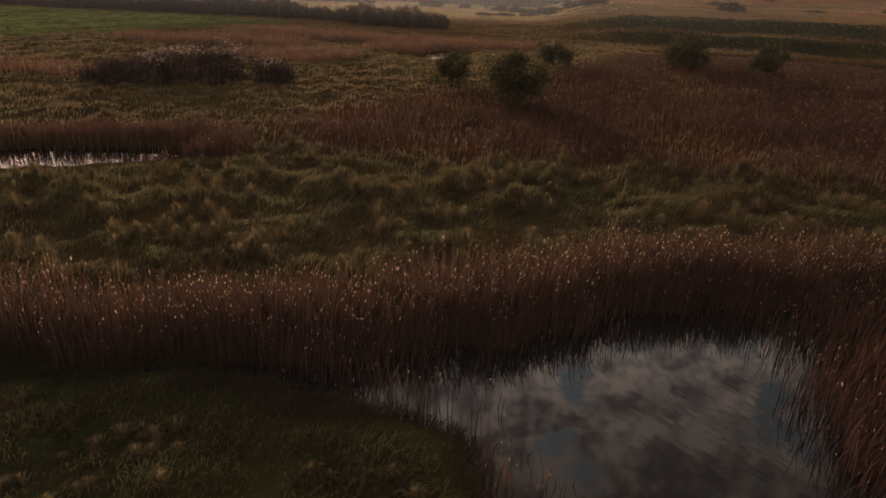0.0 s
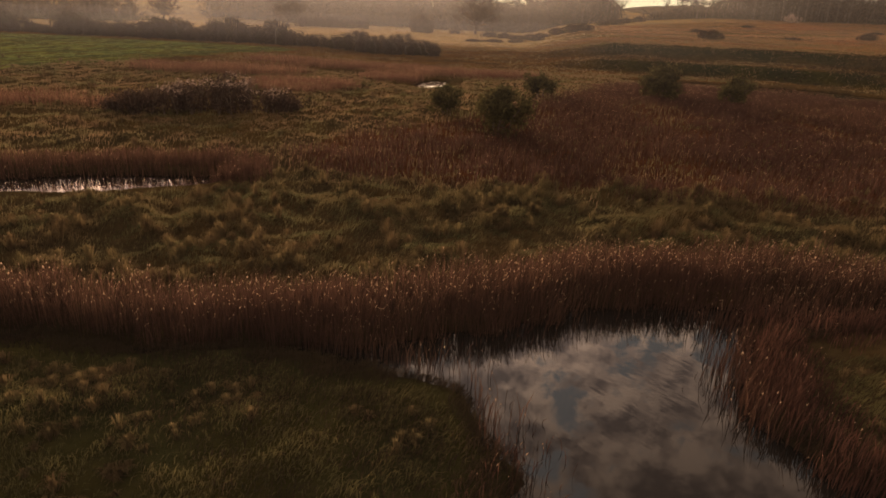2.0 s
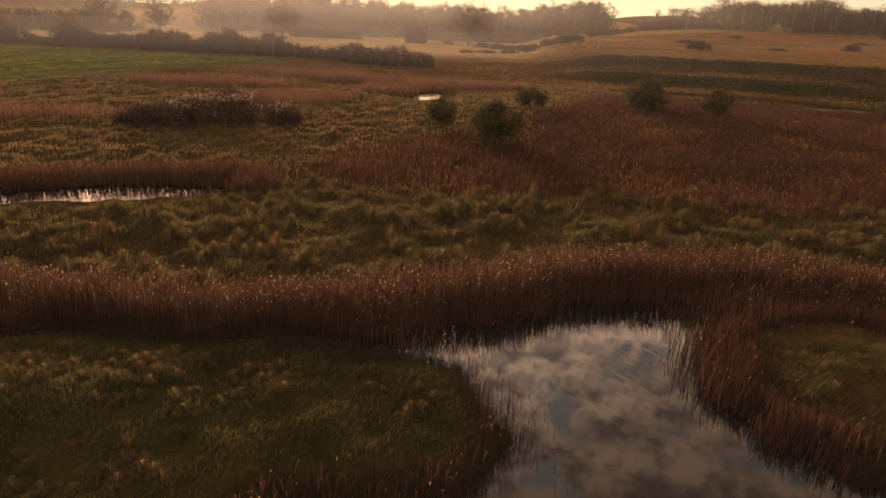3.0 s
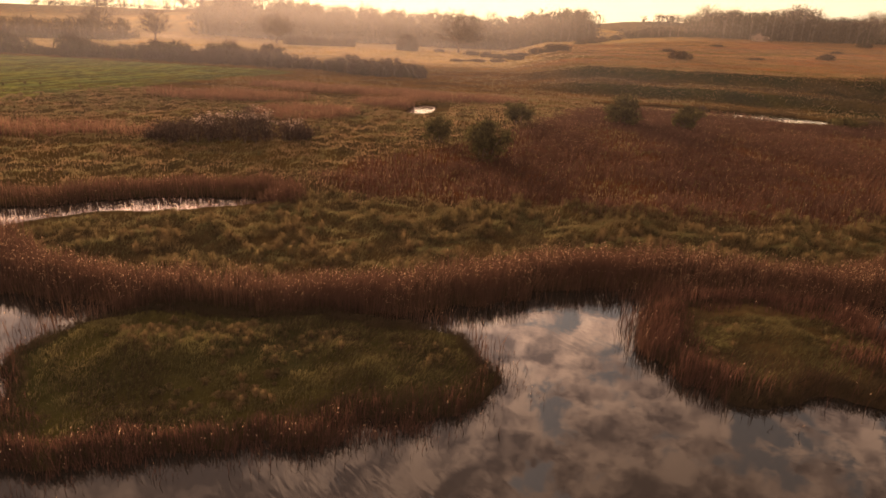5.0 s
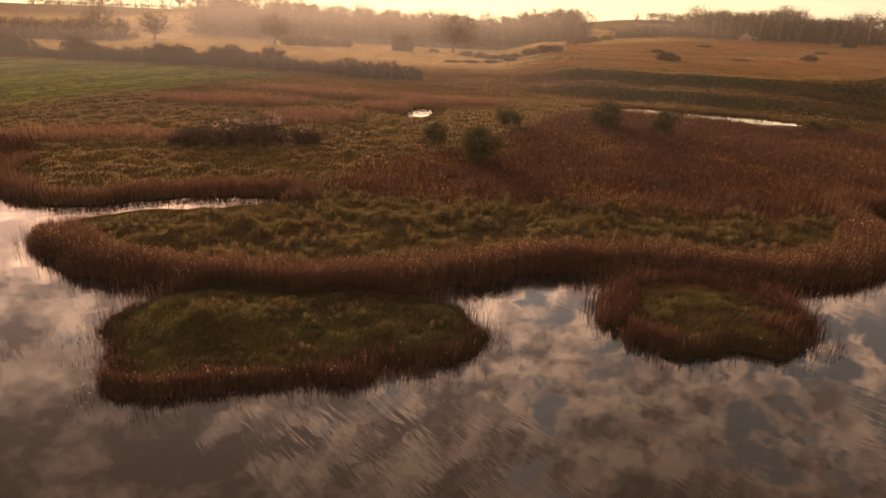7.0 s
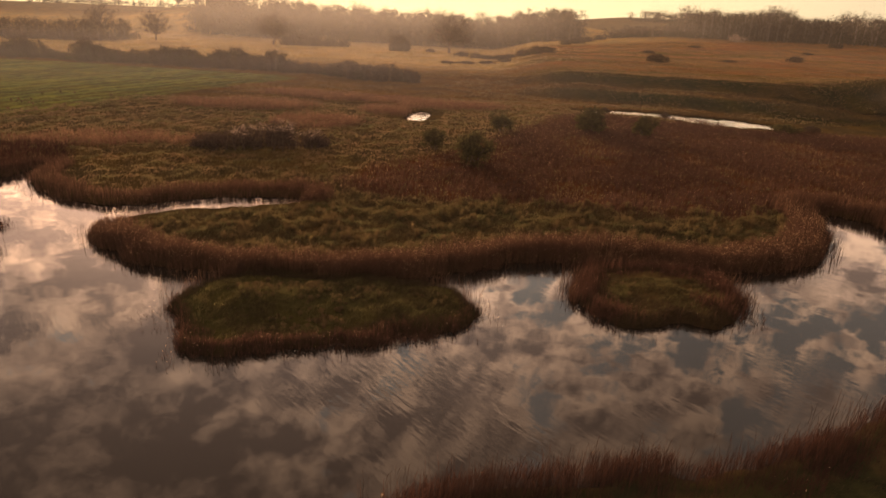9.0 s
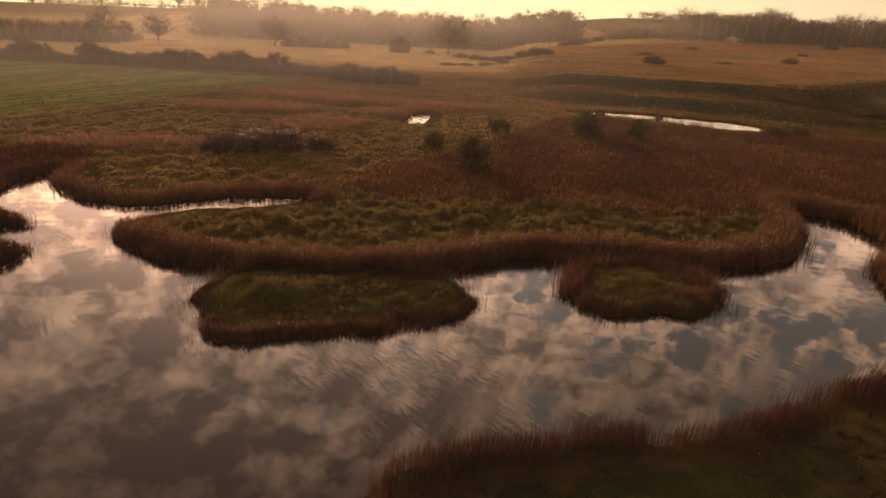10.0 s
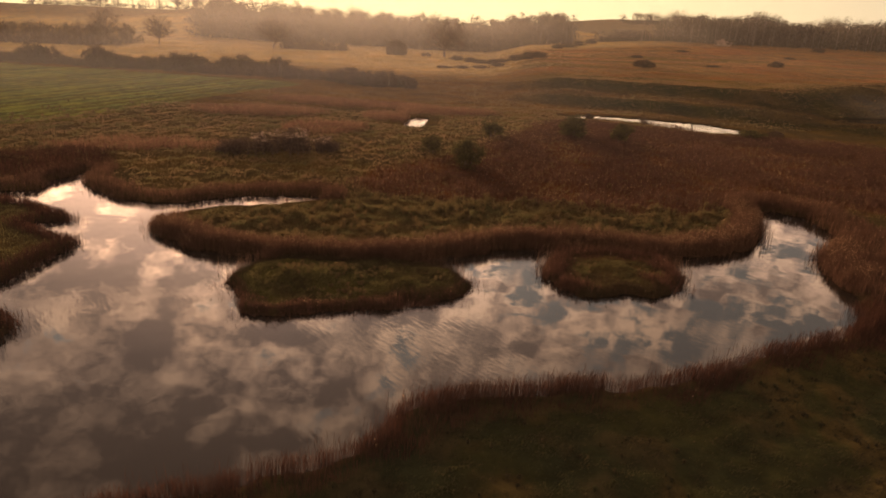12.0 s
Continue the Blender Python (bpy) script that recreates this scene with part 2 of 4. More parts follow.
def inside_depth(x, y, line):
    """How far points lie inside a closed line (outside: minus)."""
    x, y = np.asarray(x, float).ravel(), np.asarray(y, float).ravel()
    best, odd = np.full(x.shape, 1e18), np.zeros(x.shape, bool)
    for (ax, ay), (bx, by) in zip(line, np.roll(line, -1, 0)):
        dx, dy = bx - ax, by - ay
        s = np.clip(((x - ax) * dx + (y - ay) * dy) / (dx * dx + dy * dy + 1e-12), 0, 1)
        best = np.minimum(best, (x - ax - s * dx) ** 2 + (y - ay - s * dy) ** 2)
        if ay != by:
            odd ^= ((ay > y) != (by > y)) & (x < ax + (y - ay) * dx / dy)
    return np.where(odd, 1, -1) * np.sqrt(best)


NORTH_SHORE = [(-19, 40.6), (-28, 40), (-33, 37.5), (-38, 34.8), (-42.5, 35.2), (-47, 36.9), (-52, 40.7), (-55, 44), (-56.5, 50), (-58.5, 44), (-58, 39.5), (-61, 38), (-70, 37), (-95, 38)]
NEAR_SHORE = [(-100, -10), (-90, -42), (-55, -42), (-34, -30), (-21, -20.5), (-16.5, -17.6), (-9, -14.9), (-6, -13.2), (-4.8, -9.7), (1, -8), (7.2, -6.6), (15.7, -5.7), (21.5, -2.4), (27, -0.2), (34, 2.8)]
EAST_SHORE = [(37.5, 6.5), (39.8, 11), (40.6, 16), (43, 21.9), (49.5, 28.9), (50.6, 34.8), (49.7, 39), (46.6, 40.6), (44.6, 38), (42.3, 32.7), (37.8, 25.6), (33.2, 21.9)]
MAIN_SHORE = [(29.2, 20.4), (22.6, 20.4), (12.8, 21.6), (6.2, 20.6), (-0.3, 17.6), (-12, 15.2), (-22, 16.2), (-28, 17.3), (-32.3, 20.3), (-36.4, 23.8), (-36.6, 29), (-34.8, 31.9), (-30.5, 34.7), (-26, 36.1), (-20, 38.4)]
LAGOON = curve(NORTH_SHORE + NEAR_SHORE + EAST_SHORE + MAIN_SHORE)
LONG_ISLET = curve([(-20.2, 16), (-22.9, 12.2), (-23, 8), (-20.3, 4.5), (-17.5, 2.2), (-14.5, 2.3), (-8.5, 3.8), (-3, 5.3), (0.4, 6.7), (2.2, 9.4), (1.4, 13), (-1, 16), (-12, 17)])
ROUND_ISLET = curve([(11.5, 21), (9.5, 17), (9, 12.5), (9.9, 9.8), (12, 8.1), (15.5, 7.8), (19, 8.4), (22.3, 10.2), (24.8, 12.5), (24.6, 17), (22.5, 21)])
HEADLAND = curve([(-85, 34), (-59, 33.4), (-53, 31.6), (-49, 29), (-45.8, 27), (-48, 25.6), (-50, 24.4), (-47.5, 22.6), (-41.6, 18.8), (-42, 14), (-42.2, 10), (-43.5, 6), (-52, 2), (-85, 0)])
SPIT = curve([(-39.5, 2.2), (-36.2, -0.4), (-36, -3.5), (-42, -7), (-60, -8), (-60, 0), (-47, 2)])
POOL = curve([(-9.5, 109), (-6.5, 106.5), (-4.4, 112), (-3.8, 119), (-6.3, 124), (-9, 118)])
RIVER = curve([(34.5, 137), (38, 139.8), (48, 141), (62, 137.5), (75, 131), (82, 121), (84, 114), (79, 112.5), (66, 117), (57, 126), (46, 131.5), (38, 133.2)])
MUD_POND = curve([(122, 150), (130, 156), (150, 160), (168, 158), (160, 149), (136, 145)])
REED_FIELD = curve([(-14, 45), (-6, 40), (8, 38.5), (23, 35.5), (36, 36), (44, 43), (60, 41), (110, 25), (150, 50), (120, 90), (92, 104), (75, 108), (52, 117), (36, 123), (26, 116), (14, 90), (5, 76), (-4, 66), (-13, 57)])
ROUGH_BANK = curve([(84, 134), (100, 164), (126, 194), (175, 224), (240, 262), (340, 300), (340, 140), (180, 108), (130, 108), (103, 122)])
GREEN_FIELD = curve([(-300, 250), (-178, 222), (-130, 211), (-82, 199), (-53, 188), (-66, 154), (-81, 112), (-94, 89), (-150, 70), (-300, 60)])


def lattice(seed, size=128):
    return np.random.RandomState(seed).rand(size, size)


LATTICE = [lattice(k) for k in range(5)]


def wobble(x, y, scale, seed=0, octaves=3):
    """Smooth random field, 0 to 1, with waves about scale metres long."""
    total, weight, out = 0.0, 1.0, 0.0
    for k in range(octaves):
        g = LATTICE[(seed + k) % 5]
        u, v = np.asarray(x) / scale * 2 ** k + 17.3 * seed, np.asarray(y) / scale * 2 ** k + 9.1 * seed
        iu, iv = np.floor(u).astype(int), np.floor(v).astype(int)
        fu, fv = u - iu, v - iv
        fu, fv = fu * fu * (3 - 2 * fu), fv * fv * (3 - 2 * fv)
        a, b, c, d = g[iu % 128, iv % 128], g[(iu + 1) % 128, iv % 128], g[iu % 128, (iv + 1) % 128], g[(iu + 1) % 128, (iv + 1) % 128]
        out = out + weight * ((a * (1 - fu) + b * fu) * (1 - fv) + (c * (1 - fu) + d * fu) * fv)
        total, weight = total + weight, weight * 0.5
    return out / total


def step(a, b, v):
    s = np.clip((np.asarray(v, float) - a) / (b - a), 0, 1)
    return s * s * (3 - 2 * s)


class Chart:
    """A map of the marsh on a half-metre net: depth inside each outline, looked up between the net's points."""
    X0, Y0, CELL, NX, NY = -130.0, -70.0, 0.5, 640, 500

    def __init__(self):
        gx, gy = np.meshgrid(self.X0 + self.CELL * np.arange(self.NX), self.Y0 + self.CELL * np.arange(self.NY), indexing="ij")
        jitter_x = gx + 1.7 * (wobble(gx, gy, 2.6, 1) - 0.5) + 0.6 * (wobble(gx, gy, 0.9, 3) - 0.5)
        jitter_y = gy + 1.7 * (wobble(gx, gy, 2.6, 2) - 0.5) + 0.6 * (wobble(gx, gy, 0.9, 4) - 0.5)
        field = lambda line: inside_depth(jitter_x, jitter_y, line).reshape(gx.shape)
        ragged = 1.8 * (wobble(gx, gy, 3.4, 1) - 0.5) + 0.9 * (wobble(gx, gy, 1.2, 2) - 0.5)
        self.isles = {"long": field(LONG_ISLET) - 1.15 + ragged, "round": field(ROUND_ISLET) - 1.3 + ragged, "head": field(HEADLAND) - 0.5, "spit": field(SPIT) - 0.5}
        water = field(LAGOON) + 0.9
        for isle in self.isles.values():
            water = np.minimum(water, -isle)
        self.river = np.maximum(field(RIVER), np.maximum(field(POOL), field(MUD_POND)))
        self.water = np.maximum(water, self.river)
        self.lagoon = water
        self.reeds = field(REED_FIELD)

    def at(self, grid, x, y):
        u = np.clip((np.asarray(x) - self.X0) / self.CELL, 0, self.NX - 1.001)
        v = np.clip((np.asarray(y) - self.Y0) / self.CELL, 0, self.NY - 1.001)
        iu, iv = u.astype(int), v.astype(int)
        fu, fv = u - iu, v - iv
        return (grid[iu, iv] * (1 - fu) + grid[iu + 1, iv] * fu) * (1 - fv) + (grid[iu, iv + 1] * (1 - fu) + grid[iu + 1, iv + 1] * fu) * fv


CHART = Chart()


def shore(x, y):
    """Metres to the nearest water's edge, on land; minus in the water."""
    return -CHART.at(CHART.water, x, y)


def bank_line(x, y):
    """Metres behind the foot of the flood bank."""
    return y - 150 + 0.42 * (x - 60) - 0.0016 * np.maximum(x - 60, 0) ** 2 + 9 * (wobble(x, y, 34, 1) - 0.5) + 3 * (wobble(x, y, 8, 2) - 0.5)


def rough_ground(x, y):
    """The scrubby broken ground at the end of the flood bank."""
    x, y = np.asarray(x, float), np.asarray(y, float)
    out, near = np.zeros(x.shape), (x > 80) & (x < 352) & (y > 95) & (y < 312)
    if near.any():
        u, v = x[near], y[near]
        out[near] = step(-6, 8, inside_depth(u, v, ROUGH_BANK) + 8 * (wobble(u, v, 16, 2) - 0.5))
    return out


def tussocky(x, y):
    """How strongly the ground is heaped into tussocks."""
    main = 0.85 * step(2.5, 5, shore(x, y)) * step(14, 18, y) * step(43, 37, y) * step(-40, -35, x) * step(46, 38, x)
    back = 0.5 * step(-110, -90, x) * step(-5, -16, x) * step(40, 46, y) * step(125, 100, y)
    return np.maximum(main, back)


def height(x, y):
    x, y = np.asarray(x, float), np.asarray(y, float)
    d = shore(x, y)
    land = 0.42 + 0.25 * (wobble(x, y, 9, 1) - 0.5)
    h = -0.8 + (land + 0.8) * step(-1.3, 0.7, d)
    dry = step(0.5, 4, d)
    bump = (wobble(x, y, 2.3, 2, 2) - 0.35) * 1.35 + 0.35 * (wobble(x, y, 6, 3) - 0.5)
    h = h + dry * (tussocky(x, y) * bump + 0.75 * (wobble(x, y, 1.5, 4, 2) - 0.5))
    h = np.where(d > 1.0, np.maximum(h, 0.16), h)
    h = h + 0.7 * np.exp(-((x + 13) / 7) ** 2 - ((y - 10.5) / 2.4) ** 2) + 0.3 * np.exp(-((x - 16.5) / 4) ** 2 - ((y - 12.5) / 3) ** 2)
    # the rise with the thorn bushes
    h = h + dry * 1.1 * np.exp(-((x - 18) / 34) ** 2 - ((y - 84) / 26) ** 2)
    # the flood bank behind the river, in two steps, and the field above it
    lean = bank_line(x, y)
    pit = np.exp(-((x - 140) / 34) ** 4 - ((y - 148) / 24) ** 4)
    side = step(8, 45, x - 0.10 * (y - 150)) * (1 - 0.95 * pit)
    h = h + side * dry * (2.6 * step(3, 10, lean) + 2.4 * step(35, 42, lean) + 0.7 * np.exp(-((lean - 49) / 5) ** 2) + 0.9 * step(-2, 6, lean) * step(60, 50, lean) * (wobble(x, y, 7, 4) - 0.5))
    h = h + side * (2.0 * step(240, 340, y) + 8.5 * step(330, 470, y) * step(60, 190, x))
    rough = rough_ground(x, y)
    h = h + 3.2 * np.exp(-((x - 153) / 15) ** 2 - ((y - 184) / 8) ** 2) + rough * dry * 1.5 * (wobble(x, y, 13, 3) - 0.45)
    # the plain and the hills beyond
    h = h + 1.0 * step(70, 180, y) * step(-20, -60, x) + 2.2 * step(160, 430, y)
    h = h + 24 * step(430, 730, y) * step(-110, -340, x) + 30 * step(640, 1350, y) * step(60, 320, x - 0.1 * (y - 640)) + 12 * step(500, 590, y) * step(-330, -230, x) * step(190, 110, x) + 20 * step(-200, -900, y)
    return h + step(120, 400, np.hypot(x, y)) * 1.2 * (wobble(x, y, 90, 2) - 0.5)


# ---- mesh helpers ----


def mesh_of(name, verts, tris, mats, face_mats=None, smooth=False):
    verts, tris = np.asarray(verts, np.float32), np.asarray(tris, np.int32)
    me = bpy.data.meshes.new(name)
    me.vertices.add(len(verts))
    me.vertices.foreach_set("co", verts.ravel())
    me.loops.add(tris.size)
    me.loops.foreach_set("vertex_index", tris.ravel())
    me.polygons.add(len(tris))
    me.polygons.foreach_set("loop_start", np.arange(len(tris), dtype=np.int32) * tris.shape[1])
    if face_mats is not None:
        me.polygons.foreach_set("material_index", np.asarray(face_mats, np.int32))
    me.polygons.foreach_set("use_smooth", np.full(len(tris), smooth))
    for m in mats:
        me.materials.append(m)
    me.update(calc_edges=True)
    me.validate()
    return me


def part(name, mesh, parent, label=""):
    ob = new(name, mesh)
    ob.parent = parent
    return tagged(ob, label) if label else ob


def spans(edges):
    """Net lines from (from, to, first gap, last gap) stretches."""
    out = []
    for a, b, g0, g1 in edges:
        v = a
        while v < b - 1e-6:
            out.append(v)
            v += g0 + (g1 - g0) * (v - a) / (b - a)
    return np.array(out + [edges[-1][1]])


def crop_rows(x, y):
    """Green rows of the sown field, some fuller than others."""
    across = 0.92 * x - 0.38 * y
    return step(-0.35, 0.5, 0.8 * np.sin(across * 2 * np.pi / 5.2 + 2.5 * wobble(x, y, 60, 1)) + 2.4 * (wobble(across, 0.02 * y, 5, 2) - 0.5))


def make_ground():
    gx = spans([(-4000, -400, 400, 30), (-400, -260, 30, 3), (-260, -100, 2.2, 1.3), (-100, -58, 1.3, 0.5), (-58, 54, 0.5, 0.5), (54, 110, 0.5, 3), (110, 400, 3, 20), (400, 4000, 20, 400)])
    gy = spans([(-2500, -200, 400, 20), (-200, -48, 20, 0.9), (-48, -2, 0.7, 0.5), (-2, 48, 0.5, 0.5), (48, 160, 0.6, 2.2), (160, 500, 2.0, 8), (500, 1400, 8, 40), (1400, 4500, 40, 400)])
    X, Y = np.meshgrid(gx, gy, indexing="ij")
    Z = height(X, Y)
    nx, ny = X.shape
    k = np.arange(nx * ny).reshape(nx, ny)
    quads = np.stack([k[:-1, :-1], k[1:, :-1], k[1:, 1:], k[:-1, 1:]], -1).reshape(-1, 4)
    me = mesh_of("ground", np.stack([X, Y, Z], -1).reshape(-1, 3), quads, [GROUND], smooth=True)
    x, y = X.ravel(), Y.ravel()
    d = shore(x, y)
    c = np.zeros((len(x), 4), np.float32)
    c[:, 3] = 1

    def lay(mask, colour):
        c[:, :3] = c[:, :3] * (1 - mask[:, None]) + mask[:, None] * np.array(colour, np.float32)

    one = np.ones_like(x)
    lay(one, (0.075, 0.057, 0.028))                                            # rough marsh grass
    lay(step(118, 150, y), (0.12, 0.075, 0.034))                               # withered sedge
    lay(step(-1, 3, CHART.at(CHART.reeds, x, y)), (0.085, 0.040, 0.022))       # litter under the reeds
    sown = step(-4, 4, inside_depth(x, y, GREEN_FIELD))
    lay(sown, (0.105, 0.112, 0.044))                                           # sown field, bare between the drills
    lay(sown * crop_rows(x, y), (0.165, 0.205, 0.062))
    meadow = step(225, 300, y) * step(160, 60, x - 0.12 * y) * step(620, 560, y)
    lay(meadow, (0.36, 0.265, 0.12))                                          # pale dry meadow
    lay(0.8 * step(560, 760, y), (0.085, 0.07, 0.036))                         # hill pasture
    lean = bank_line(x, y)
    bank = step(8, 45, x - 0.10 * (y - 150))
    # flood bank slopes: dark green grass, part of their shade in the colour
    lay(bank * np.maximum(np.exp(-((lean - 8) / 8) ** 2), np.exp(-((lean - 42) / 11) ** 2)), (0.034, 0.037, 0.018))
    dry_field = bank * step(50, 60, lean) * step(440, 400, y)
    lay(dry_field, (0.185, 0.118, 0.060))
    lay(dry_field * 0.8 * step(0.45, 0.62, wobble(x * 0.22, y, 9, 3)), (0.20, 0.095, 0.048))    # redder strips of sorrel
    lay(dry_field * 0.7 * step(0.52, 0.66, wobble(x * 0.16, y, 13, 1)), (0.105, 0.095, 0.040))  # greener strips
    rough = rough_ground(x, y)
    lay(0.9 * rough, (0.034, 0.034, 0.018))
    lay(0.5 * rough * step(0.5, 0.65, wobble(x * 0.4, y, 9, 4)), (0.105, 0.075, 0.040))
    lay(0.8 * np.exp(-((x - 162) / 20) ** 4 - ((y - 164) / 11) ** 4), (0.12, 0.112, 0.104))   # bare grey mud
    lay(step(4, 2, y - 0.2 * x) * step(0.2, 1.2, d), (0.030, 0.033, 0.016))                # near bank, its shade put into the ground colour
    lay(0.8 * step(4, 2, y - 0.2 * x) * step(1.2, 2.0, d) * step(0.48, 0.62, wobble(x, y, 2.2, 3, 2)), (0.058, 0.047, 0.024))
    lay(step(-2, 1, CHART.at(CHART.isles["long"], x, y)), (0.052, 0.052, 0.020))
    lay(step(0.6, -0.3, d), (0.022, 0.016, 0.011))                             # wet mud
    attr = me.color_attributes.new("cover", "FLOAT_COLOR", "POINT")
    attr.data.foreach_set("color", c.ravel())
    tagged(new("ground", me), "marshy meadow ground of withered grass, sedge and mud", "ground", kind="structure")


def make_water():
    gx, gy = np.linspace(-140, 240, 20), np.linspace(-80, 240, 17)
    X, Y = np.meshgrid(gx, gy, indexing="ij")
    k = np.arange(X.size).reshape(X.shape)
    quads = np.stack([k[:-1, :-1], k[1:, :-1], k[1:, 1:], k[:-1, 1:]], -1).reshape(-1, 4)
    me = mesh_of("water", np.stack([X, Y, 0 * X], -1).reshape(-1, 3), quads, [WATER])
    tagged(new("water", me), "still lagoon water mirroring broken evening clouds", "water", kind="structure")


make_ground()
make_water()

# ---- blades: reeds, sedge and grass ----


def blades(rng, x, y, tall, wide, lean, z=None, plume=0.0, droop=0.25, wind=0.06):
    """Bent tapering blades at the given places; a share of them carry a seed head. Returns verts, tris, face materials."""
    n = len(x)
    z = np.maximum(height(x, y) - 0.03, -0.3) if z is None else z
    tall = np.broadcast_to(tall, n) * rng.uniform(0.7, 1.15, n)
    a, b = rng.uniform(0, 2 * np.pi, n), rng.uniform(0, 2 * np.pi, n)
    off = tall * lean * rng.uniform(0.2, 1.3, n)
    lx, ly = np.cos(a) * off + wind * tall, np.sin(a) * off - 0.4 * wind * tall
    wx, wy = np.cos(b) * wide / 2, np.sin(b) * wide / 2
    base = np.stack([x, y, z], -1)
    side = np.stack([wx, wy, 0 * wx], -1)
    mid = base + np.stack([lx * 0.35, ly * 0.35, tall * 0.6], -1)
    tip = base + np.stack([lx, ly, tall * (1 - droop * np.minimum(1, off / tall))], -1)
    v = np.stack([base - side * 0.8, base + side * 0.8, mid - side, mid + side, tip], 1).reshape(-1, 3)
    k = np.arange(n)[:, None] * 5
    t = np.concatenate([k + [0, 1, 3], k + [0, 3, 2], k + [2, 3, 4]], 0)
    m = np.zeros(len(t), int)
    if plume:
        q = np.flatnonzero(rng.random_sample(n) < plume)
        size = rng.uniform(0.035, 0.075, len(q))[:, None]
        c = tip[q]
        s = side[q] / np.linalg.norm(side[q], axis=1, keepdims=True)
        away = np.stack([lx[q], ly[q], 0.5 * tall[q]], -1)
        away /= np.linalg.norm(away, axis=1, keepdims=True)
        pv = np.stack([c - away * size, c - s * size * 0.3, c + s * size * 0.3, c + away * size * 0.9], 1).reshape(-1, 3)
        pk = len(v) + np.arange(len(q))[:, None] * 4
        pt = np.concatenate([pk + [0, 2, 1], pk + [1, 2, 3]], 0)
        v, t, m = np.concatenate([v, pv]), np.concatenate([t, pt]), np.concatenate([m, np.ones(len(pt), int)])
    return v, t, m


def scatter(rng, box, density, keep):
    """Random places in a box, thinned to where keep(x, y) says (0 to 1)."""
    x0, x1, y0, y1 = box
    n = int((x1 - x0) * (y1 - y0) * density)
    x, y = rng.uniform(x0, x1, n), rng.uniform(y0, y1, n)
    ok = rng.random_sample(n) < keep(x, y)
    return x[ok], y[ok]


def bed(name, seed, box, density, keep, tall, wide, lean, mats, label, category, plume=0.0, droop=0.25, wind=0.06, shape=None):
    rng = np.random.RandomState(seed)
    x, y = scatter(rng, box, density, keep)
    high = tall * (0.75 + 0.5 * wobble(x, y, 4, 2))
    high = high * shape(x, y) if shape else high
    v, t, m = blades(rng, x, y, high, wide, lean, None, plume, droop, wind)
    tagged(new(name, mesh_of(name, v, t, mats, m)), label, category, kind="stuff")


def isle(name):
    return lambda x, y: CHART.at(CHART.isles[name], x, y)


LONG, ROUND, HEAD, SPIT_AT = isle("long"), isle("round"), isle("head"), isle("spit")


def fringe(x, y, width):
    """Reeds from just out in the water to width metres inland, ragged on both sides, and a thin stand further out."""
    d = shore(x, y)
    w = width * (0.75 + 0.5 * wobble(x, y, 7, 3))
    ragged = d + 0.9 * (wobble(x, y, 2.2, 4) - 0.5) + 0.5 * (wobble(x, y, 0.8, 2) - 0.5)
    return np.maximum(step(-0.95, -0.25, ragged), 0.09 * step(-2.4, -0.4, ragged)) * step(w + 0.9, w - 0.7, d + 1.4 * (wobble(x, y, 1.4, 1) - 0.5))


def off_isles(x, y):
    return (LONG(x, y) < -0.4) & (ROUND(x, y) < -0.4) & (HEAD(x, y) < -1.5) & (SPIT_AT(x, y) < -1.5)


def not_field(x, y):
    return CHART.at(CHART.reeds, x, y) < 0.5


def stooping(x, y):
    """Reeds stand tallest at the water's edge and sink towards the turf."""
    return 0.42 + 0.58 * step(1.7, 0.1, shore(x, y)) * (0.7 + 0.5 * wobble(x, y, 1.6, 3))


REEDY, ISLET_REEDY = [REED, PLUME], [ISLET_REED, PLUME]
bed("reed_bed", 11, (-40, 48, 12, 41), 120, lambda x, y: fringe(x, y, 3.0) * off_isles(x, y) * (x + 0.35 * y < 57) * step(28, 26, y - 0.35 * np.maximum(x, 0)),
    1.65, 0.025, 0.24, REEDY, "russet dry reeds fringing the grassy spit at the water", "reeds", 0.16)
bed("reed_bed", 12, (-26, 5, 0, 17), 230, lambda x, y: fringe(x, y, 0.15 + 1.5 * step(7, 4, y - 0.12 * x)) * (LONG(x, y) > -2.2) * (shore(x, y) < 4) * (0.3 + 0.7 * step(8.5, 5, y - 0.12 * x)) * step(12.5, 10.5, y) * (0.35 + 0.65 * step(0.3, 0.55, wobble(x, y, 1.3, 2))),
    0.95, 0.020, 0.30, ISLET_REEDY, "dark maroon reeds edging the long low islet", "reeds", 0.05, shape=stooping)
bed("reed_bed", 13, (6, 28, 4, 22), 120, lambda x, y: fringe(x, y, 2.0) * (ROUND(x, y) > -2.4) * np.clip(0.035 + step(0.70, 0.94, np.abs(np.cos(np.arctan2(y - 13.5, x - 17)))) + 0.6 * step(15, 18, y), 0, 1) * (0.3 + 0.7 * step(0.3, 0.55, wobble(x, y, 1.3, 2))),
    1.25, 0.028, 0.24, ISLET_REEDY, "ring of dark maroon reeds round a small islet", "reeds", 0.02, shape=stooping)
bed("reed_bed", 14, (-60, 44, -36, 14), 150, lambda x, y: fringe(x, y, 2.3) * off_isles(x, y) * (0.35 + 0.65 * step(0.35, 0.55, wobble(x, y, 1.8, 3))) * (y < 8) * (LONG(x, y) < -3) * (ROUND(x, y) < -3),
    1.6, 0.018, 0.22, [SHADED_REED, PLUME], "maroon reeds along the near bank of the lagoon, shade in their colour", "reeds", 0.003, shape=stooping)
